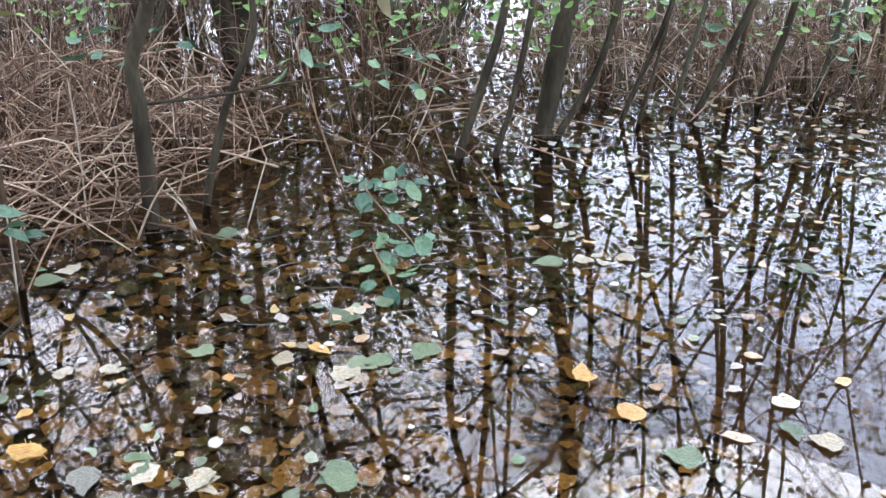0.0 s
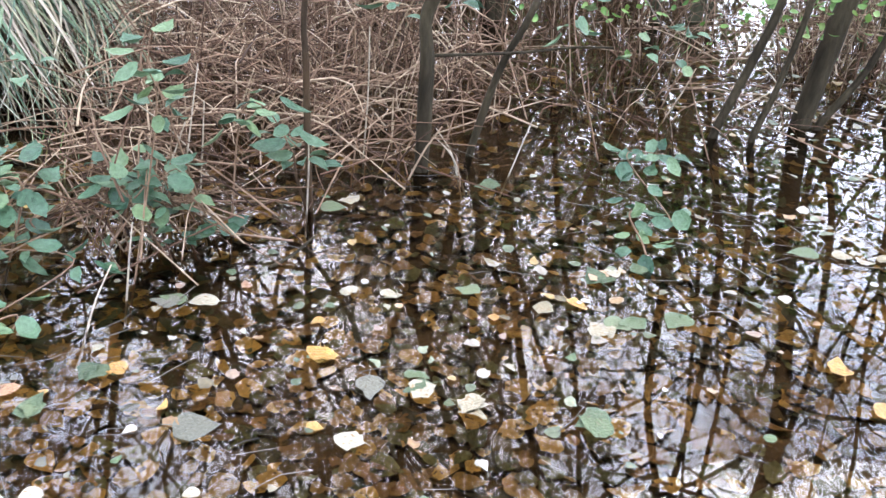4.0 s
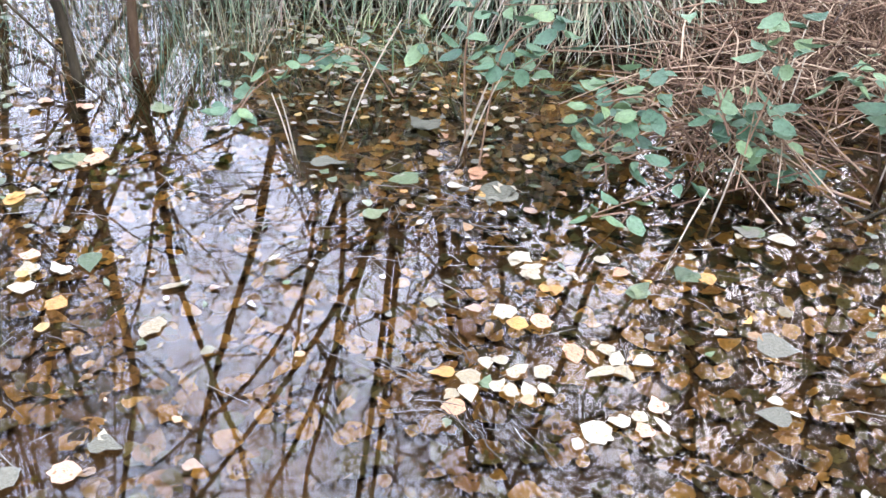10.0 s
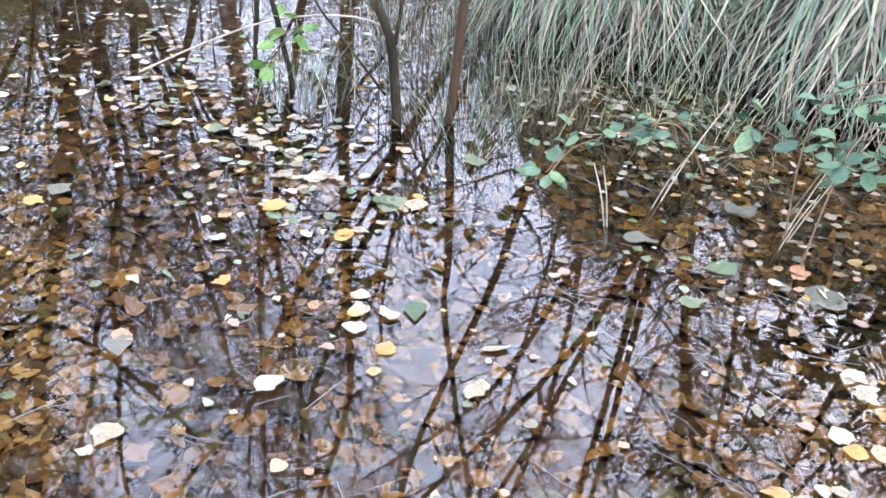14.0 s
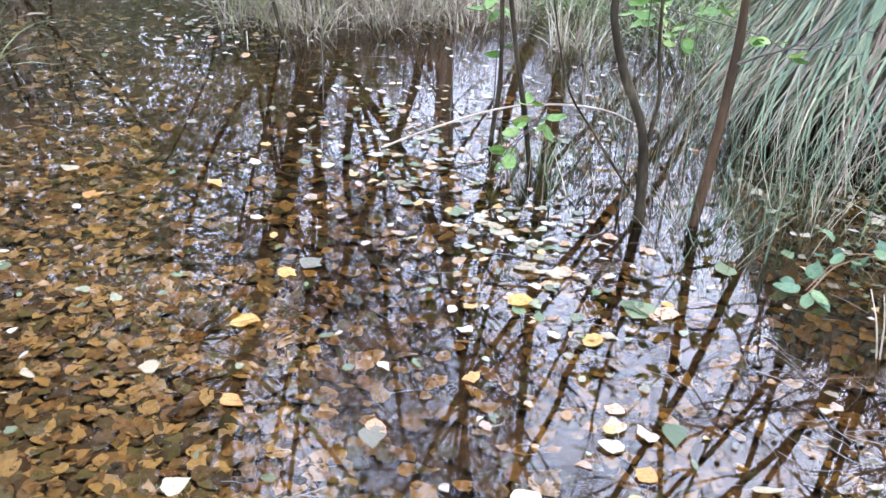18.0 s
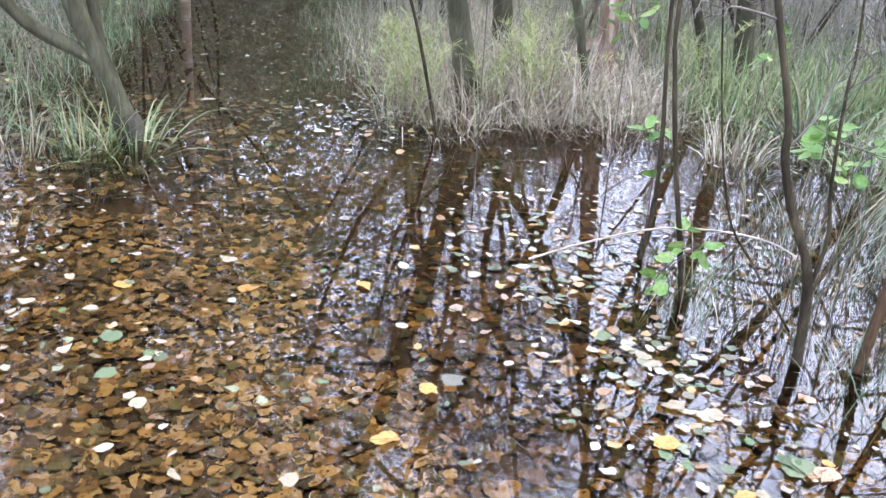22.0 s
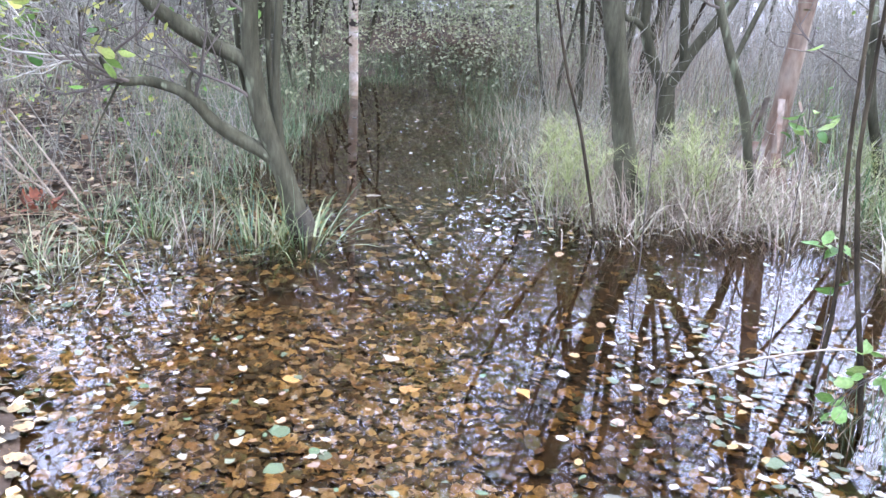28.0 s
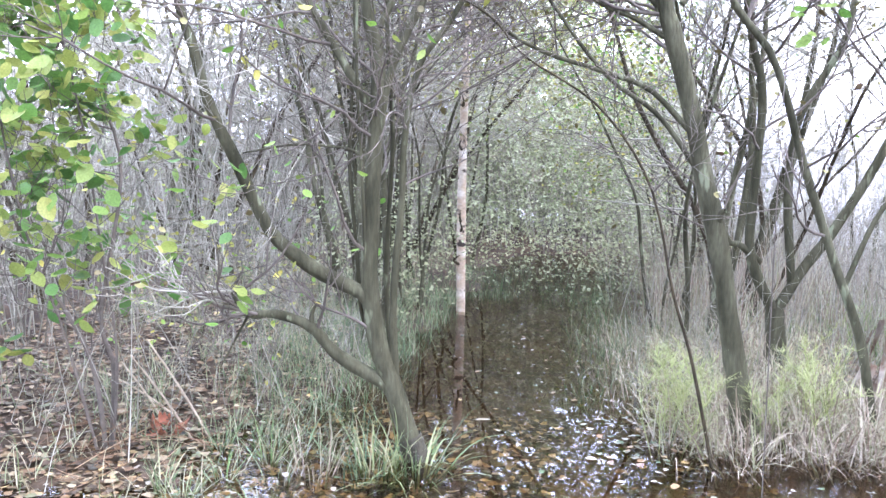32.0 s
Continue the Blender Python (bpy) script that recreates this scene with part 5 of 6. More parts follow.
for i, (x, y, k) in enumerate([(-6.35, -0.3, 4), (-6.3, -0.1, 4), (-6.42, 0.42, 3), (-6.4, 0.62, 4), (-6.75, -0.2, 3), (-6.7, 0.75, 4), (-6.9, 1.7, 3)]):
    feathery_clump(x, y, k, 0.62, 110 + i)


# ---- single stalks and leafy shoots that stand out ----
for line in [((-2.26, 1.64, 0.00), (-2.17, 1.66, 0.22)), ((-2.55, 1.24, 0.00), (-2.58, 1.20, 0.20)), ((-2.62, 1.43, 0.00), (-2.49, 1.46, 0.25)), ((-2.62, 1.45, 0.00), (-2.66, 1.74, 0.30)), ((-2.54, 1.23, 0.00), (-2.64, 1.21, 0.18)), ((-2.30, 1.69, 0.00), (-2.25, 1.81, 0.30)), ((-2.28, 1.68, 0.00), (-2.18, 1.81, 0.35)), ((-1.49, 1.73, 0.00), (-1.52, 1.93, 0.10)), ((-1.50, 1.93, 0.00), (-1.49, 1.99, 0.20)), ((-1.69, 2.58, 0.00), (-1.66, 2.60, 0.30)), ((-1.68, 2.45, 0.00), (-1.70, 2.64, 0.40)), ((-1.69, 2.71, 0.02), (-1.76, 2.39, 0.35)), ((-1.31, 2.58, 0.00), (-1.32, 2.62, 0.30)), ((-1.34, 3.09, 0.02), (-1.28, 2.98, 0.50)), ((-0.95, 3.06, 0.00), (-1.10, 3.18, 0.12)), ((-0.94, 3.08, 0.00), (-1.08, 3.09, 0.13)), ((-1.63, 2.20, 0.02), (-1.61, 2.42, 0.30)), ((-0.84, 3.15, 0.00), (-0.77, 3.24, 0.20))]:
    a, b = np.array(line[0]), np.array(line[1])
    pale_stem("dead_stalk", "single pale dead stalk rising out of the water", [tuple(a - np.array([0, 0, 0.08])), tuple((a + b) / 2 + np.array([0.012, -0.01, 0.0])), tuple(b)], 0.0032)
pale_stem("thin_branch", "thin dark branch reaching across the dead stems", [(-1.11, 3.10, 0.40), (-0.85, 3.22, 0.42), (-0.69, 3.31, 0.44), (-0.55, 3.36, 0.45)], 0.006, M_DARKBARK)
pale_stem("sunken_stick", "dark stick lying half in the water", [(-1.25, 2.24, 0.00), (-1.21, 2.30, 0.02), (-1.17, 2.36, 0.06)], 0.006, M_DARKBARK)
pale_stem("brown_cane", "red-brown cane leaning into the water", [(-1.32, 2.62, -0.02), (-1.36, 2.62, 0.10), (-1.38, 2.64, 0.18)], 0.006, M_RUSTBARK)


# ---- brambles: arching canes with toothed green leaflets ----
LEAFLETS = [leaf_shape(0.075, 0.047, 0.3, 0.3, 0.08, 0.8), leaf_shape(0.06, 0.038, 0.25, -0.25, 0.1, 0.8), leaf_shape(0.088, 0.054, 0.35, 0.4, 0.07, 0.8)]
LEAFLET_MESHES = []
for _v, _f in LEAFLETS:
    _g = Geo()
    _g.add(_v, _f)
    LEAFLET_MESHES.append(_g.mesh("leaf", M_BRAMBLE))


def bramble(clusters, seed, label, root=None, size=0.9):
    """clusters: places of the leaf groups along the cane, from the root on."""
    rng = np.random.default_rng(seed)
    c = [np.array(q, float) for q in clusters]
    r = np.array(root, float) if root else c[0] * np.array([1, 1, 0]) + np.array([rng.normal() * 0.1, rng.normal() * 0.1, -0.1])
    t = thing("bramble", tuple(r), label, "bramble", "bramble shoots over the water")
    g = Geo()
    line = smooth_line([r] + c, 6 * (len(c) + 1))
    tube(g, line, np.linspace(0.0035, 0.0015, len(line)), 5)
    cane = part("cane", g, M_DEAD, t, "thin red-brown cane")
    more = [0.5 * (p + q) + rng.normal(size=3) * 0.02 for p, q in zip(c, c[1:]) if np.linalg.norm(p - q) > 0.12 and rng.random() < 0.45]
    for q in c + more:
        a0 = rng.uniform(0, 6.28)
        k = int(rng.integers(3, 6))
        for j in range(k):
            a = a0 + j * 6.28 / k + rng.normal() * 0.25
            o = new("leaf", LEAFLET_MESHES[int(rng.integers(0, 3))])
            o.parent = cane
            s = size * rng.uniform(0.8, 1.35)
            off = 0.02 * size + 0.03 * rng.random()
            p = q - r + np.array([math.cos(a) * off, math.sin(a) * off, rng.normal() * 0.02])
            o.matrix_local = Matrix.LocRotScale(Vector(p), Euler((rng.normal() * 0.3 - 0.12, rng.normal() * 0.35, a - 1.57)), Vector((s, s, s)))


SHOOTS = [
    ([(-0.29, 2.77, 0.02), (-0.37, 2.96, 0.05), (-0.24, 2.95, 0.05), (-0.43, 3.17, 0.15), (-0.31, 3.20, 0.17)], "low bramble shoot spreading over the floating leaves"),
    ([(-0.72, 3.53, 0.45), (-0.72, 3.75, 0.50), (-0.49, 3.66, 0.35)], "bramble sprig with round green leaves before the grey water"),
    ([(-0.31, 3.73, 0.30), (-0.34, 3.83, 0.42)], "bramble sprig among dead twigs"),
    ([(-1.49, 3.55, 0.50), (-1.33, 3.34, 0.48), (-1.11, 3.37, 0.55)], "bramble sprig climbing the dead stems"),
    ([(0.95, 4.74, 0.28), (1.02, 4.89, 0.33)], "two round leaves on a thin sprig"),
    ([(1.46, 4.56, 0.45), (1.40, 4.25, 0.40), (1.46, 4.68, 0.50)], "bramble sprig in the far thicket"),
    ([(-1.68, 2.16, 0.20), (-1.57, 2.10, 0.20), (-1.55, 2.18, 0.24), (-1.50, 2.14, 0.18)], "bramble shoot with broad dark green leaves"),
    ([(-1.50, 2.24, 0.06), (-1.44, 2.31, 0.06)], "bramble leaves just over the water"),
    ([(-1.51, 2.15, 0.42), (-1.52, 2.15, 0.55)], "bramble sprig in the dead stems"),
    ([(-1.42, 2.40, 0.34), (-1.37, 2.45, 0.38), (-1.29, 2.47, 0.25)], "bramble sprig leaning out of the dead stems"),
    ([(-1.64, 2.20, 0.16), (-1.59, 2.25, 0.22), (-1.55, 2.22, 0.14), (-1.68, 2.17, 0.20)], "bramble shoot with broad green leaves at the water's edge"),
    ([(-1.80, 1.97, 0.25), (-1.89, 1.87, 0.25), (-1.80, 1.95, 0.36), (-1.99, 1.88, 0.20)], "arching bramble shoot over the shallows"),
    ([(-1.64, 1.73, 0.03), (-1.70, 1.65, 0.03), (-1.64, 1.94, 0.08), (-1.86, 1.83, 0.12)], "trailing bramble shoot with narrow green leaves on the water"),
    ([(-2.15, 1.70, 0.35), (-2.14, 1.85, 0.42), (-2.03, 1.84, 0.40), (-2.13, 1.77, 0.30)], "bramble sprigs before the sedge tussock"),
    ([(-1.67, 2.35, 0.50), (-1.63, 2.33, 0.35), (-1.38, 2.38, 0.38), (-1.27, 2.49, 0.25)], "bramble sprigs in the dead stems"),
    ([(-2.29, 1.72, 0.45), (-1.95, 1.83, 0.60), (-2.26, 1.81, 0.45), (-1.70, 1.92, 0.60)], "bramble sprigs high before the tussock"),
    ([(-2.73, 1.61, 0.20), (-2.85, 1.50, 0.14), (-2.95, 1.38, 0.10), (-2.90, 1.22, 0.02)], "thin bramble runner creeping over the water"),
    ([(-2.29, 1.85, 0.25), (-2.16, 1.96, 0.40), (-2.24, 1.89, 0.20), (-2.47, 1.68, 0.30)], "bramble runner under the sedge blades"),
    ([(-1.91, 1.94, 0.20), (-1.81, 2.01, 0.25), (-1.87, 1.86, 0.10), (-1.79, 1.95, 0.10)], "bramble shoot with dark green leaves"),
    ([(-1.56, 2.19, 0.20), (-1.61, 2.04, 0.08), (-1.53, 2.24, 0.24), (-1.50, 2.25, 0.05)], "bramble leaves over the dark water"),
    ([(-2.89, 1.23, 0.02), (-2.95, 1.37, 0.07), (-2.93, 1.55, 0.10), (-2.86, 1.59, 0.12)], "bramble runner with small leaves on the water"),
    ([(-2.07, 2.14, 0.15), (-2.02, 2.02, 0.10), (-1.93, 2.06, 0.06), (-2.30, 2.29, 0.45)], "bramble shoot with dark leaves beside the tussock"),
]
for i, (c, label) in enumerate(SHOOTS):
    bramble(c, 200 + i, label)


FRESH_MESHES = []
for _v, _f in LEAFLETS:
    _g = Geo()
    _g.add(_v, _f)
    FRESH_MESHES.append(_g.mesh("leaf", M_SHOOT))


def leafy_shoot(places, seed, label, mats=None, size=1.0):
    """A thin green shoot with single broad leaves at the given places."""
    rng = np.random.default_rng(seed)
    c = [np.array(q, float) for q in places]
    r = c[0] * np.array([1, 1, 0]) + np.array([0, 0, -0.1])
    t = thing("leafy_shoot", tuple(r), label, "shoot", "fresh shoots by the saplings")
    g = Geo()
    line = smooth_line([r] + c, 5 * (len(c) + 1))
    tube(g, line, np.linspace(0.003, 0.0012, len(line)), 5)
    stem = part("stem", g, M_TWIG, t)
    for q in c:
        for j in range(int(rng.integers(2, 5))):
            a = rng.uniform(0, 6.28)
            o = new("leaf", (mats or FRESH_MESHES)[int(rng.integers(0, 3))])
            o.parent = stem
            s = size * rng.uniform(0.7, 1.2)
            o.matrix_local = Matrix.LocRotScale(Vector(q - r + rng.normal(size=3) * 0.03), Euler((rng.uniform(-0.9, 0.2), rng.normal() * 0.4, a)), Vector((s, s, s)))


for i, (c, label) in enumerate([
    ([(-3.91, 0.56, 0.11), (-3.89, 0.69, 0.26), (-3.91, 0.60, 0.21)], "fresh green shoot at a thin sapling's foot"),
    ([(-4.33, 0.65, 0.54), (-4.32, 0.71, 0.38), (-4.34, 0.60, 0.56)], "fresh leaves on the thin sapling"),
    ([(-3.58, 0.90, 0.77), (-3.59, 0.86, 0.80), (-3.57, 0.96, 0.75)], "bright green leaves beside the forked sapling"),
    ([(-3.72, 1.17, 0.63), (-3.73, 1.12, 0.60), (-3.72, 1.21, 0.73), (-3.71, 1.27, 0.87)], "bright green leaves before the sedge tussock"),
    ([(-3.85, 1.19, 0.59), (-3.88, 1.08, 0.67), (-3.60, 1.33, 0.64), (-3.58, 1.44, 0.59), (-3.80, 1.38, 0.65)], "bright green shoot over the water by the rusty sapling"),
    ([(-3.97, 1.11, 0.67), (-3.96, 1.15, 0.65), (-3.94, 1.25, 0.56), (-3.92, 1.32, 0.64), (-3.96, 1.14, 0.58)], "broad fresh leaves on a thin shoot between the saplings"),
    ([(-4.46, 1.95, 0.63), (-4.47, 1.87, 0.75), (-4.43, 2.08, 0.32), (-4.47, 1.91, 0.37), (-4.45, 1.98, 0.79)], "bright broad leaves hanging before the sedge tussock"),
    ([(-3.90, 0.58, 0.12), (-3.88, 0.69, 0.26), (-3.90, 0.59, 0.21)], "small green shoot at the thin saplings' feet"),
    ([(-4.50, 0.51, 0.99), (-4.50, 0.47, 0.96), (-4.50, 0.61, 1.00)], "green leaves on a low twig over the water"),
    ([(-5.58, 1.64, 0.77), (-5.57, 1.73, 0.73), (-5.58, 1.62, 0.60), (-5.57, 1.73, 0.24)], "yellowing leaves on a thin shoot by the twin trunks"),
    ([(-4.89, 0.01, 2.35), (-4.90, 0.21, 2.35), (-5.02, 0.13, 2.25)], "dark green leaves on a hanging twig"),
]):
    leafy_shoot(c, 260 + i, label)


# ---- leaves on the water and on the bed ----
def fallen_leaf(seed, kind):
    """A fallen leaf of length 1 along +y, its middle at the origin: uneven outline, bent midrib, crumpled, with a short stalk."""
    rng = np.random.default_rng(seed)
    t = np.array([0.0, 0.1, 0.26, 0.45, 0.64, 0.82, 1.0])
    half = {"round": [0.06, 0.27, 0.4, 0.44, 0.41, 0.28, 0.05], "ovate": [0.05, 0.3, 0.39, 0.35, 0.25, 0.12, 0.01], "narrow": [0.02, 0.11, 0.18, 0.21, 0.18, 0.11, 0.01], "torn": [0.06, 0.25, 0.38, 0.28, 0.36, 0.16, 0.04]}[kind]
    bend, fold, curl, skew = rng.normal() * 0.12, rng.normal() * 0.12, rng.normal() * 0.16, rng.normal() * 0.08
    v = []
    for y, w in zip(t, half):
        mid = bend * (y - 0.5) ** 2 * 2
        for side in (-1, 0, 1):
            x = mid + side * w * rng.uniform(0.8, 1.14) * (1 + side * skew)
            z = curl * (y - 0.45) ** 2 + abs(side) * fold * w + rng.normal() * 0.022 * abs(side)
            v.append((x, y - 0.5 + rng.normal() * 0.025 * abs(side), z))
    f = [(3 * i + j, 3 * i + j + 1, 3 * i + j + 4, 3 * i + j + 3) for i in range(6) for j in range(2)]
    n, sway = len(v), rng.normal() * 0.08
    v += [(v[1][0] - 0.012, -0.5, v[1][2]), (v[1][0] + 0.012, -0.5, v[1][2]), (sway + 0.01, -0.74, 0.01), (sway - 0.01, -0.74, 0.01)]
    f.append((n, n + 1, n + 2, n + 3))
    return np.array(v), np.array(f)


SHAPES = [fallen_leaf(310 + i, k) for i, k in enumerate(["round", "ovate", "round", "torn", "ovate", "round", "narrow", "ovate", "round", "torn", "ovate", "narrow"])]
KINDS_OF_LEAF = {"cream": (M_CREAM, "pale cream fallen leaf floating on the water"), "yellow": (M_YELLOW, "bright yellow fallen leaf floating on the water"), "buff": (M_BUFF, "pinkish brown fallen leaf floating on the water"), "green": (M_PALEGREEN, "pale green fallen leaf floating on the water"), "grey": (M_GREYLEAF, "large grey-backed fallen leaf lying on the water")}
LEAF_MESHES = {}
for _k, (_m, _l) in KINDS_OF_LEAF.items():
    for _i, (_v, _f) in enumerate(SHAPES):
        _g = Geo()
        _g.add(_v, _f)
        LEAF_MESHES[_k, _i] = _g.mesh("floating_leaf", _m)
LEAF_RNG = np.random.default_rng(300)


def floating(kind, place, size, turn=None, shape=None):
    i = int(LEAF_RNG.choice([1, 4, 7, 10]) if kind in ("grey", "green") else LEAF_RNG.integers(0, 12)) if shape is None else shape
    o = new("floating_leaf", LEAF_MESHES[kind, i])
    a = LEAF_RNG.uniform(0, 6.28) if turn is None else turn
    o.matrix_basis = Matrix.LocRotScale(Vector((place[0], place[1], 0.005 + LEAF_RNG.uniform(0, 0.003))), Euler((LEAF_RNG.normal() * 0.05, LEAF_RNG.normal() * 0.07, a)), Vector((size * LEAF_RNG.uniform(0.85, 1.15), size, size * LEAF_RNG.choice([1, 1, -0.7]))))
    tagged(o, KINDS_OF_LEAF[kind][1], "leaf", "leaves floating on the water")


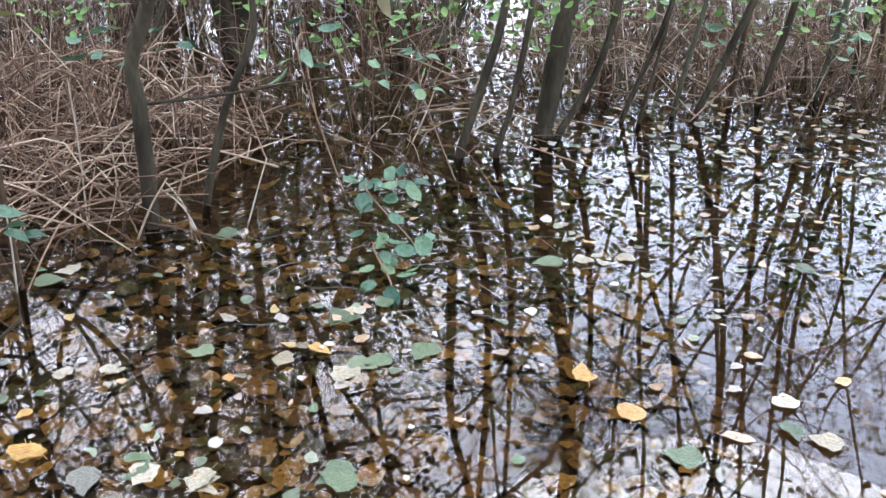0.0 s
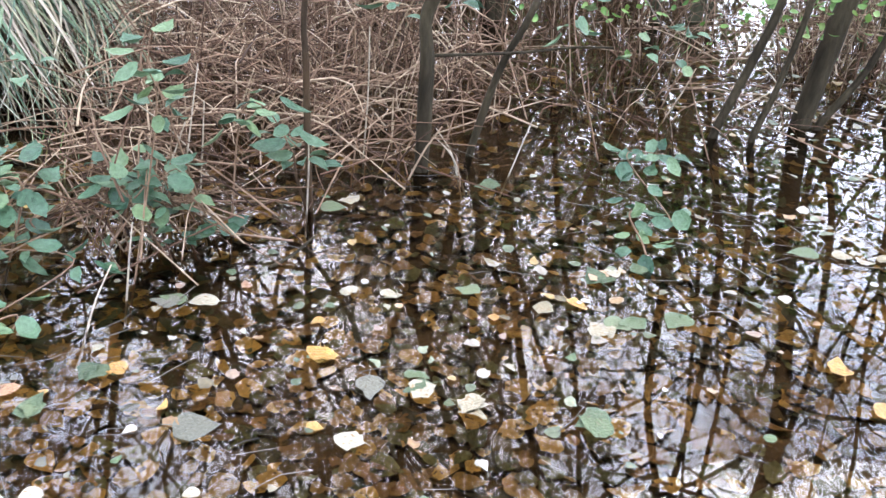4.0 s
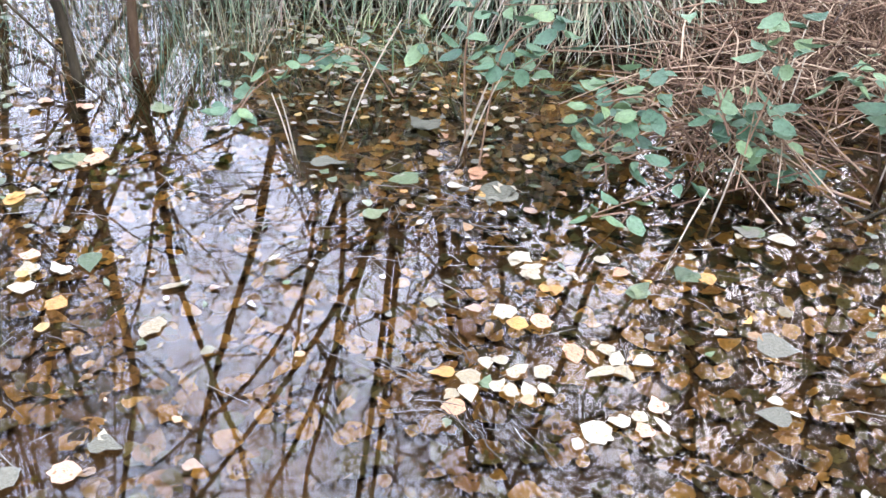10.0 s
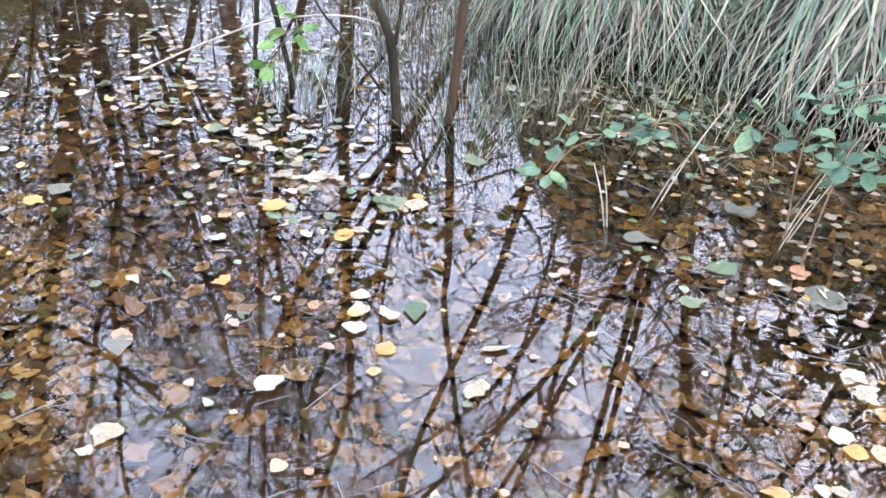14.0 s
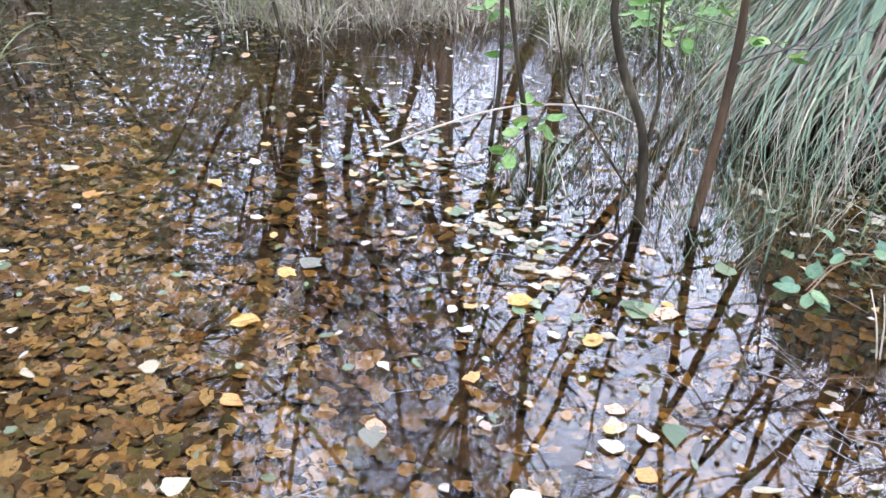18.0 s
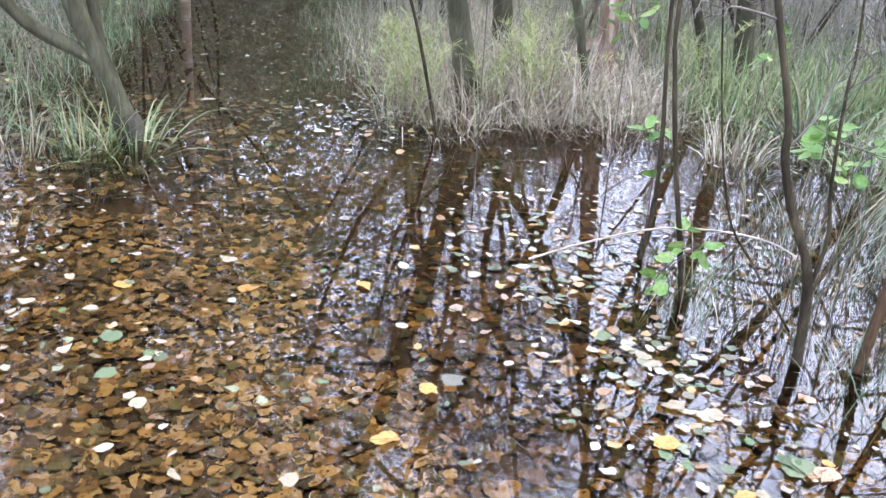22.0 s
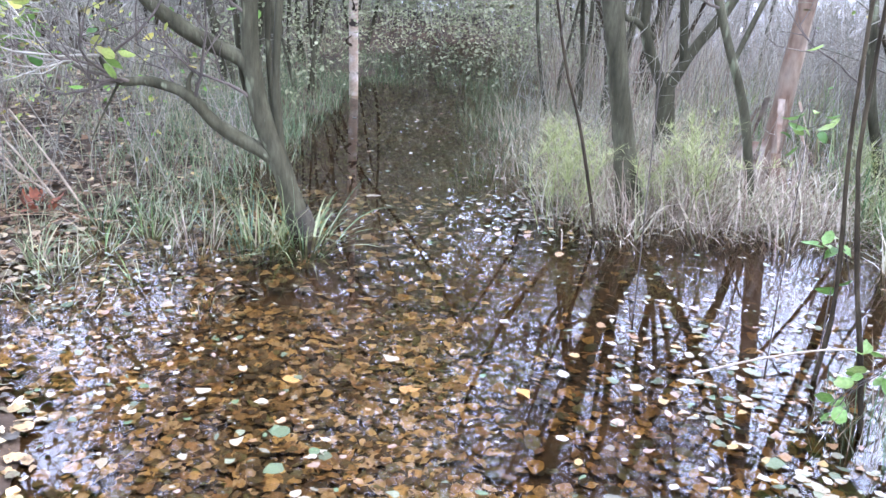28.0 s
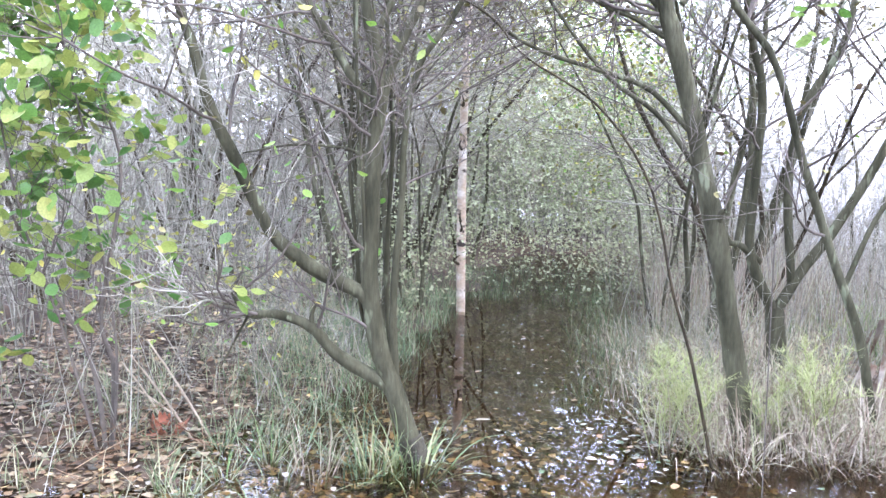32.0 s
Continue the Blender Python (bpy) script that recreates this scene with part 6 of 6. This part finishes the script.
MARKED = [
    ("yellow", (-0.94, 1.92, 0.00), 0.085), ("cream", (-0.89, 2.24, 0.00), 0.05), ("cream", (-1.00, 2.22, 0.00), 0.05), ("cream", (-1.23, 2.73, 0.00), 0.075), ("green", (-0.71, 2.35, 0.00), 0.09), ("cream", (-0.50, 2.35, 0.00), 0.085), ("green", (-0.30, 2.68, 0.00), 0.1), ("buff", (-0.40, 2.58, 0.00), 0.1), ("yellow", (-0.42, 2.41, 0.00), 0.08), ("green", (-0.27, 2.38, 0.00), 0.11), ("cream", (-0.32, 2.33, 0.00), 0.075), ("green", (-0.16, 2.44, 0.00), 0.12), ("cream", (-0.36, 2.63, 0.00), 0.05), ("cream", (-0.70, 2.53, 0.00), 0.05),
    ("yellow", (0.24, 2.39, 0.00), 0.12), ("yellow", (0.34, 2.25, 0.00), 0.09), ("green", (0.44, 2.09, 0.00), 0.11), ("green", (0.16, 3.01, 0.00), 0.13), ("cream", (-0.55, 1.88, 0.00), 0.1), ("cream", (-0.67, 1.88, 0.00), 0.07), ("green", (-0.70, 1.94, 0.00), 0.08), ("green", (-1.39, 1.99, 0.00), 0.09), ("cream", (-1.31, 2.01, 0.00), 0.07), ("grey", (-0.78, 1.85, 0.00), 0.11), ("grey", (-1.06, 1.58, 0.00), 0.13), ("cream", (-0.75, 1.66, 0.00), 0.06), ("green", (-0.29, 1.94, 0.00), 0.12), ("green", (-0.86, 3.03, 0.00), 0.12), ("green", (0.97, 3.09, 0.00), 0.1), ("green", (-1.25, 2.66, 0.00), 0.11), ("cream", (0.34, 3.03, 0.00), 0.08), ("cream", (0.27, 3.04, 0.00), 0.06), ("cream", (0.41, 3.08, 0.00), 0.06), ("green", (-0.40, 2.58, 0.00), 0.12), ("buff", (0.58, 2.18, 0.00), 0.07), ("green", (0.71, 2.22, 0.00), 0.07), ("cream", (0.72, 2.34, 0.00), 0.06), ("cream", (0.77, 2.19, 0.00), 0.07), ("yellow", (-0.94, 1.92, 0.00), 0.075), ("cream", (-0.55, 1.89, 0.00), 0.09), ("green", (-0.68, 1.89, 0.00), 0.07), ("green", (-0.30, 2.36, 0.00), 0.1), ("cream", (-0.34, 2.31, 0.00), 0.09),
    ("grey", (-1.98, 1.55, 0.00), 0.17), ("cream", (-1.99, 1.59, 0.00), 0.1), ("buff", (-2.10, 1.59, 0.00), 0.06), ("cream", (-1.27, 1.18, 0.00), 0.07), ("cream", (-1.27, 1.24, 0.00), 0.05), ("green", (-1.40, 1.49, 0.00), 0.08), ("green", (-1.38, 1.64, 0.00), 0.09), ("yellow", (-1.33, 1.68, 0.00), 0.05), ("yellow", (-0.93, 1.92, 0.00), 0.08), ("cream", (-0.54, 1.86, 0.00), 0.09), ("buff", (-1.35, 1.18, 0.00), 0.06), ("buff", (-1.49, 1.52, 0.00), 0.05), ("green", (-0.28, 1.92, 0.00), 0.11), ("grey", (-0.94, 1.36, 0.00), 0.1), ("cream", (-0.88, 2.24, 0.00), 0.05), ("cream", (-1.00, 2.22, 0.00), 0.04), ("yellow", (-1.56, 1.32, 0.00), 0.04), ("cream", (-1.65, 1.36, 0.00), 0.06), ("cream", (-1.70, 1.35, 0.00), 0.05), ("grey", (-1.40, 1.97, 0.00), 0.1), ("grey", (-2.46, 1.70, 0.00), 0.15),
    ("yellow", (-1.49, 0.90, 0.00), 0.055), ("cream", (-1.44, 0.94, 0.00), 0.055), ("cream", (-1.45, 1.00, 0.00), 0.04), ("cream", (-1.38, 0.97, 0.00), 0.045), ("cream", (-1.39, 1.04, 0.00), 0.055), ("cream", (-1.35, 1.08, 0.00), 0.05), ("cream", (-1.33, 1.01, 0.00), 0.05), ("cream", (-1.40, 0.90, 0.00), 0.05), ("buff", (-1.39, 0.85, 0.00), 0.05), ("cream", (-1.44, 1.03, 0.00), 0.04), ("cream", (-1.30, 1.04, 0.00), 0.04), ("cream", (-1.35, 0.98, 0.00), 0.04), ("cream", (-1.24, 1.22, 0.00), 0.07), ("cream", (-1.23, 1.28, 0.00), 0.05), ("buff", (-1.31, 1.20, 0.00), 0.05), ("cream", (-1.31, 1.25, 0.00), 0.04), ("cream", (-1.15, 1.03, 0.00), 0.065), ("cream", (-1.14, 1.09, 0.00), 0.045), ("buff", (-1.09, 1.11, 0.00), 0.045), ("cream", (-1.07, 1.15, 0.00), 0.05), ("buff", (-1.12, 1.19, 0.00), 0.05), ("cream", (-1.15, 0.97, 0.00), 0.03), ("cream", (-1.12, 1.13, 0.00), 0.035),
    ("grey", (-1.98, 1.55, 0.00), 0.16), ("cream", (-1.98, 1.59, 0.00), 0.1), ("green", (-1.41, 1.50, 0.00), 0.075), ("green", (-1.36, 1.65, 0.00), 0.09), ("cream", (-2.03, 0.48, 0.00), 0.11), ("green", (-2.36, 0.48, 0.00), 0.11), ("cream", (-2.43, 0.35, 0.00), 0.085), ("cream", (-2.36, 0.31, 0.00), 0.06), ("buff", (-2.49, 0.38, 0.00), 0.05), ("cream", (-2.38, 0.41, 0.00), 0.06), ("green", (-2.11, 1.20, 0.00), 0.07), ("grey", (-2.47, 1.68, 0.00), 0.15), ("cream", (-1.64, 1.34, 0.00), 0.07), ("cream", (-1.70, 1.37, 0.00), 0.06), ("cream", (-1.56, 1.17, 0.00), 0.06), ("yellow", (-1.51, 1.16, 0.00), 0.05), ("buff", (-1.48, 1.21, 0.00), 0.05), ("cream", (-1.56, 1.53, 0.00), 0.04), ("yellow", (-1.54, 1.33, 0.00), 0.04), ("green", (-2.22, 1.39, 0.00), 0.13), ("grey", (-2.44, 1.27, 0.00), 0.14), ("buff", (-2.12, 1.60, 0.00), 0.06), ("cream", (-2.09, 1.49, 0.00), 0.05), ("cream", (-2.61, 1.32, 0.00), 0.05), ("green", (-2.92, 0.64, 0.00), 0.13), ("buff", (-1.72, 0.15, 0.00), 0.08), ("grey", (-1.74, 0.24, 0.00), 0.09), ("grey", (-1.77, 0.06, 0.00), 0.08), ("cream", (-2.24, 0.05, 0.00), 0.07),
    ("yellow", (-3.07, -0.50, 0.00), 0.09), ("yellow", (-3.33, -0.35, 0.00), 0.08), ("grey", (-3.36, -0.26, 0.00), 0.09), ("cream", (-2.21, -0.32, 0.00), 0.07), ("yellow", (-2.71, -0.55, 0.00), 0.09), ("buff", (-2.54, -0.22, 0.00), 0.08), ("grey", (-2.51, -0.24, 0.00), 0.1), ("cream", (-2.80, 0.50, 0.00), 0.04), ("yellow", (-2.80, 0.46, 0.00), 0.05), ("yellow", (-3.03, 0.30, 0.00), 0.08), ("green", (-2.93, 0.65, 0.00), 0.12), ("buff", (-2.87, 0.73, 0.00), 0.07), ("cream", (-3.19, 0.43, 0.00), 0.06), ("cream", (-3.22, 0.40, 0.00), 0.07), ("cream", (-3.17, 0.49, 0.00), 0.06), ("buff", (-3.17, 0.53, 0.00), 0.05), ("cream", (-3.52, 0.40, 0.00), 0.09), ("cream", (-2.14, 0.60, 0.00), 0.07), ("yellow", (-2.25, 0.35, 0.00), 0.05), ("yellow", (-2.69, 0.06, 0.00), 0.05), ("cream", (-2.44, -0.69, 0.00), 0.06), ("cream", (-2.61, 1.32, 0.00), 0.05),
    ("yellow", (-3.33, -0.34, 0.00), 0.085), ("grey", (-3.38, -0.26, 0.00), 0.1), ("yellow", (-3.08, -0.48, 0.00), 0.08), ("yellow", (-3.03, 0.32, 0.00), 0.07), ("cream", (-2.90, -0.75, 0.00), 0.05), ("green", (-3.64, -1.36, 0.00), 0.075), ("cream", (-3.84, -1.46, 0.00), 0.04), ("cream", (-3.18, 0.47, 0.00), 0.07), ("cream", (-3.17, 0.51, 0.00), 0.06), ("cream", (-3.46, 0.41, 0.00), 0.07), ("green", (-3.64, 0.29, 0.00), 0.1), ("cream", (-4.11, 0.32, 0.00), 0.05), ("cream", (-3.58, 0.36, 0.00), 0.05), ("cream", (-3.05, -1.25, 0.00), 0.05), ("cream", (-2.93, -1.05, 0.00), 0.05), ("yellow", (-4.03, -0.52, 0.00), 0.1), ("yellow", (-4.01, -0.93, 0.00), 0.08), ("cream", (-3.26, -1.20, 0.00), 0.05), ("cream", (-3.30, -1.23, 0.00), 0.04), ("cream", (-2.80, 0.51, 0.00), 0.05), ("yellow", (-2.79, 0.45, 0.00), 0.06), ("green", (-3.10, 1.05, 0.00), 0.13), ("green", (-2.91, 0.68, 0.00), 0.12), ("buff", (-2.88, 0.73, 0.00), 0.07),
    ("green", (-3.65, -1.36, 0.00), 0.08), ("cream", (-3.84, -1.47, 0.00), 0.045), ("cream", (-6.59, -1.41, 0.00), 0.13), ("cream", (-5.99, -0.72, 0.00), 0.09), ("cream", (-4.26, -1.05, 0.00), 0.07), ("green", (-4.60, -2.51, 0.00), 0.09), ("cream", (-3.90, -1.70, 0.00), 0.06), ("cream", (-3.39, -1.86, 0.00), 0.05), ("cream", (-3.57, -1.48, 0.00), 0.05), ("yellow", (-4.03, -1.40, 0.00), 0.06), ("yellow", (-4.01, -0.96, 0.00), 0.08), ("green", (-3.42, -1.33, 0.00), 0.07), ("cream", (-4.65, -2.08, 0.00), 0.06), ("cream", (-4.00, -2.11, 0.00), 0.05), ("cream", (-3.98, -2.28, 0.00), 0.06),
]
for kind, p, size in MARKED:
    floating(kind, p, size * (0.78 if size > 0.075 else 1.1))


def loose_leaves():
    """More leaves on the water, thick where the current left them, then those on the bed."""
    rng = np.random.default_rng(301)
    near, rest = 0, Geo()
    # x, y, radius x, radius y, how many, size
    drifts = [(-0.4, 2.5, 0.9, 0.7, 85, 0.045), (0.7, 3.4, 1.2, 1.0, 220, 0.05), (1.6, 4.5, 1.4, 0.7, 360, 0.06), (-1.3, 1.6, 0.8, 0.8, 70, 0.042), (-2.2, 1.8, 0.9, 0.6, 160, 0.042), (-3.3, 0.45, 0.5, 0.35, 130, 0.05), (-4.3, 0.2, 0.7, 0.4, 200, 0.055), (-6.3, -0.3, 0.7, 0.35, 150, 0.055),
              (-8.2, -1.2, 1.6, 0.55, 90, 0.045), (-5.2, -2.6, 1.1, 0.8, 130, 0.045), (-4.0, -1.9, 0.8, 0.7, 170, 0.042), (-4.8, -2.5, 0.6, 0.5, 60, 0.045), (-2.9, 1.75, 0.55, 0.3, 70, 0.04), (-3.2, -1.0, 0.7, 0.7, 60, 0.045), (-2.4, 0.2, 0.9, 0.9, 90, 0.042), (-3.3, 1.9, 0.6, 0.4, 170, 0.05), (-7.0, -3.2, 1.6, 0.8, 210, 0.055), (-5.0, 0.9, 0.9, 0.7, 110, 0.045), (-6.1, -3.7, 0.9, 0.8, 110, 0.05), (-6.6, -4.6, 0.9, 0.5, 110, 0.055), (-4.6, -3.2, 0.8, 0.6, 200, 0.045)]
    for x, y, rx, ry, k, size in drifts:
        for _ in range(k):
            p = (x + rng.normal() * rx * 0.6, y + rng.normal() * ry * 0.6)
            s = size * rng.uniform(0.35, 1.05)
            if near < 110 and -3.4 < p[0] < -0.6 and 0.6 < p[1] < 2.4 and rng.random() < 0.5:
                floating(["cream", "cream", "yellow", "buff", "green", "grey"][int(rng.integers(0, 6))], p, s)
                near += 1
            else:
                v, f = SHAPES[int(rng.integers(0, 12))]
                z = max(0.004 + rng.uniform(0, 0.004), float(land(p[0], p[1])) + 0.008)
                scatter(rest, (v, f), [(p[0], p[1], z)], rng.uniform(0, 6.28, 1), np.array([s]), rng.normal(size=1) * 0.1, rng.normal(size=1) * 0.12)
    tagged(new("drifted_leaves", rest.mesh("drifted_leaves", M_FLOATING)), "drifts of pale, yellow and brown leaves on the water", "leaves", kind="stuff")
    def bed(name, label, mat, boxes, thick, dry=0.12):
        g = Geo()
        for x0, y0, x1, y1, k, size in boxes:
            for shape in SHAPES:
                per = k // len(SHAPES)
                x, y = rng.uniform(x0, x1, per), rng.uniform(y0, y1, per)
                keep = (land(x, y) < -0.045) | (rng.random(per) < dry)
                x, y = x[keep], y[keep]
                per = len(x)
                z = land(x, y) + rng.uniform(0.008, thick, per)
                scatter(g, shape, np.stack([x, y, z], 1), rng.uniform(0, 6.28, per), size * rng.uniform(0.55, 1.3, per), rng.normal(size=per) * 0.16, rng.normal(size=per) * 0.16)
        tagged(new(name, g.mesh(name, mat)), label, "leaves", kind="stuff")

    bed("sunken_leaves", "carpet of orange-brown leaves on the bed of the flood", M_LITTER, [(-4.9, -2.6, -2.2, -0.75, 9500, 0.053), (-3.6, -0.8, -2.2, -0.3, 900, 0.06), (-4.2, -3.6, -2.2, -2.1, 2000, 0.055), (-5.9, -3.7, -4.1, -1.9, 2600, 0.053), (-3.9, 1.45, -2.1, 2.35, 1100, 0.055), (-7.0, -2.8, -4.6, -0.9, 1300, 0.06), (-9.5, -4.2, -4.4, -2.4, 1800, 0.065), (-2.4, -2.6, -0.4, 0.4, 700, 0.06)], 0.03)
    bed("silted_leaves", "dark brown and amber sunken leaves, their colour dimmed for the deeper water", M_DIMMEDLEAF, [(-4.6, -0.75, -2.0, 0.6, 1500, 0.06), (-3.4, 0.2, -1.6, 2.6, 1800, 0.06), (-1.8, 0.6, 0.6, 3.2, 3600, 0.064), (-5.2, 0.3, -3.2, 2.2, 900, 0.06), (-1.2, 2.9, 3.0, 5.4, 1300, 0.07), (-3.6, 1.5, -1.8, 2.7, 900, 0.06), (-6.2, -1.2, -4.4, 0.3, 300, 0.06)], 0.03)
    bed("bank_litter", "brown wet leaves strewn over the muddy bank between grass and shrub", M_BANKLEAF, [(-8.0, -5.6, -4.4, -2.6, 4200, 0.06), (-11.5, -5.6, -8.0, -2.9, 1600, 0.08), (-10.0, -0.5, -6.4, 1.6, 900, 0.07)], 0.03, 1.0)


loose_leaves()


# ---- the leafy shrub and small things ----
def leafy_shrub():
    rng = np.random.default_rng(401)
    t = thing("leafy_shrub", (-5.52, -3.43, 0.0), "young shrub with thin stems and yellow-green leaves", "shrub")
    st = [add_stem(t, "stem", q, r, r * 0.4, M_TWIG, 7, top, rng) for q, r, top in [
        ([(-5.5, -3.42, -0.05), (-5.49, -3.49, 0.51), (-5.46, -3.65, 0.86), (-5.43, -3.82, 1.14)], 0.016, 2.2),
        ([(-5.55, -3.43, -0.05), (-5.55, -3.4, 0.5), (-5.54, -3.46, 0.79), (-5.56, -3.33, 1.61), (-5.54, -3.48, 2.07), (-5.51, -3.66, 2.33)], 0.015, 2.9),
        ([(-5.53, -3.41, -0.05), (-5.5, -3.35, 0.6), (-5.45, -3.4, 1.2), (-5.4, -3.45, 1.8)], 0.01, 2.6),
        ([(-5.48, -3.45, -0.05), (-5.4, -3.6, 0.7), (-5.3, -3.75, 1.3), (-5.2, -3.8, 1.9)], 0.01, 2.7)]]
    add_twigs(t, st, rng, 17, 0.8, kids=(3, 3), from_s=0.25, leaves=1350, leaf_mat=M_SHRUBLEAF, leaf=0.1)


leafy_shrub()


def floating_straws():
    """Thin dead straws and twigs drifting on the water, singly and in mats."""
    rng = np.random.default_rng(403)
    g = Geo()
    for x, y, rx, ry, k, turn in [(-1.55, 0.85, 0.3, 0.1, 34, 0.3), (-2.45, 0.9, 0.35, 0.1, 30, 0.5), (-2.0, 1.35, 0.4, 0.12, 40, 0.6), (-0.3, 2.9, 0.8, 0.4, 90, 0.1), (0.8, 3.2, 1.0, 0.7, 110, -0.2), (-1.4, 1.7, 0.8, 0.5, 60, 0.5), (-2.2, 0.9, 0.6, 0.4, 45, 0.6), (-2.9, 1.7, 0.5, 0.4, 80, 0.4), (-3.2, 0.5, 0.6, 0.4, 60, 1.2), (-5.2, -2.3, 1.0, 0.6, 120, 0.8), (-6.2, 0.0, 0.6, 0.3, 70, 1.5), (-2.2, -0.2, 0.9, 0.7, 60, 0.9), (1.6, 4.4, 1.2, 0.5, 110, 0.0), (-3.15, 2.0, 0.5, 0.3, 90, 0.5), (-2.5, 2.35, 0.5, 0.25, 90, 0.4)]:
        for _ in range(k):
            a = turn + rng.normal() * 0.6
            p = np.array([x + rng.normal() * rx * 0.6, y + rng.normal() * ry * 0.6, 0.004 + rng.uniform(0, 0.004)])
            d = np.array([math.cos(a), math.sin(a), 0]) * rng.uniform(0.015, 0.075)
            n = np.array([-d[1], d[0], 0]) * rng.normal() * 0.15
            tube(g, np.array([p - d, p + n, p + d]), np.array([0.0009, 0.0012, 0.0007]) * rng.uniform(0.5, 1.3), 3)
    tagged(new("floating_straws", g.mesh("floating_straws", M_STRAWBIT)), "thin dead straws drifting among the leaves", "straw", kind="stuff")


floating_straws()
for i, (a, b) in enumerate([((-5.87, -3.09, 0.00), (-5.82, -3.44, 0.50)), ((-5.99, -3.29, 0.00), (-5.95, -3.57, 0.42)), ((-5.85, -2.95, 0.00), (-5.79, -3.32, 0.61)), ((-6.12, -3.24, 0.00), (-6.04, -3.72, 0.32))]):
    pale_stem("leaning_stalk", "pale dead stalk leaning against the shrub", [a, tuple((np.array(a) + np.array(b)) / 2 + np.array([0, 0, 0.02])), b], 0.008)


def rust_fern(p):
    rng = np.random.default_rng(402)
    g = Geo()
    a = rng.uniform(0, 6.28, 26)
    scatter(g, leaf_shape(0.09, 0.04, 0.3, 0.5), np.stack([p[0] + 0.05 * np.cos(a), p[1] + 0.05 * np.sin(a), 0.02 + rng.uniform(0, 0.06, 26)], 1), a - 1.57, rng.uniform(0.7, 1.3, 26), rng.uniform(0.1, 0.9, 26))
    solid("withered_clump", g, M_RUSTLEAF, "rust-red clump of withered leaves in the shallows", "plant")


rust_fern((-5.79, -3.20, 0.00))
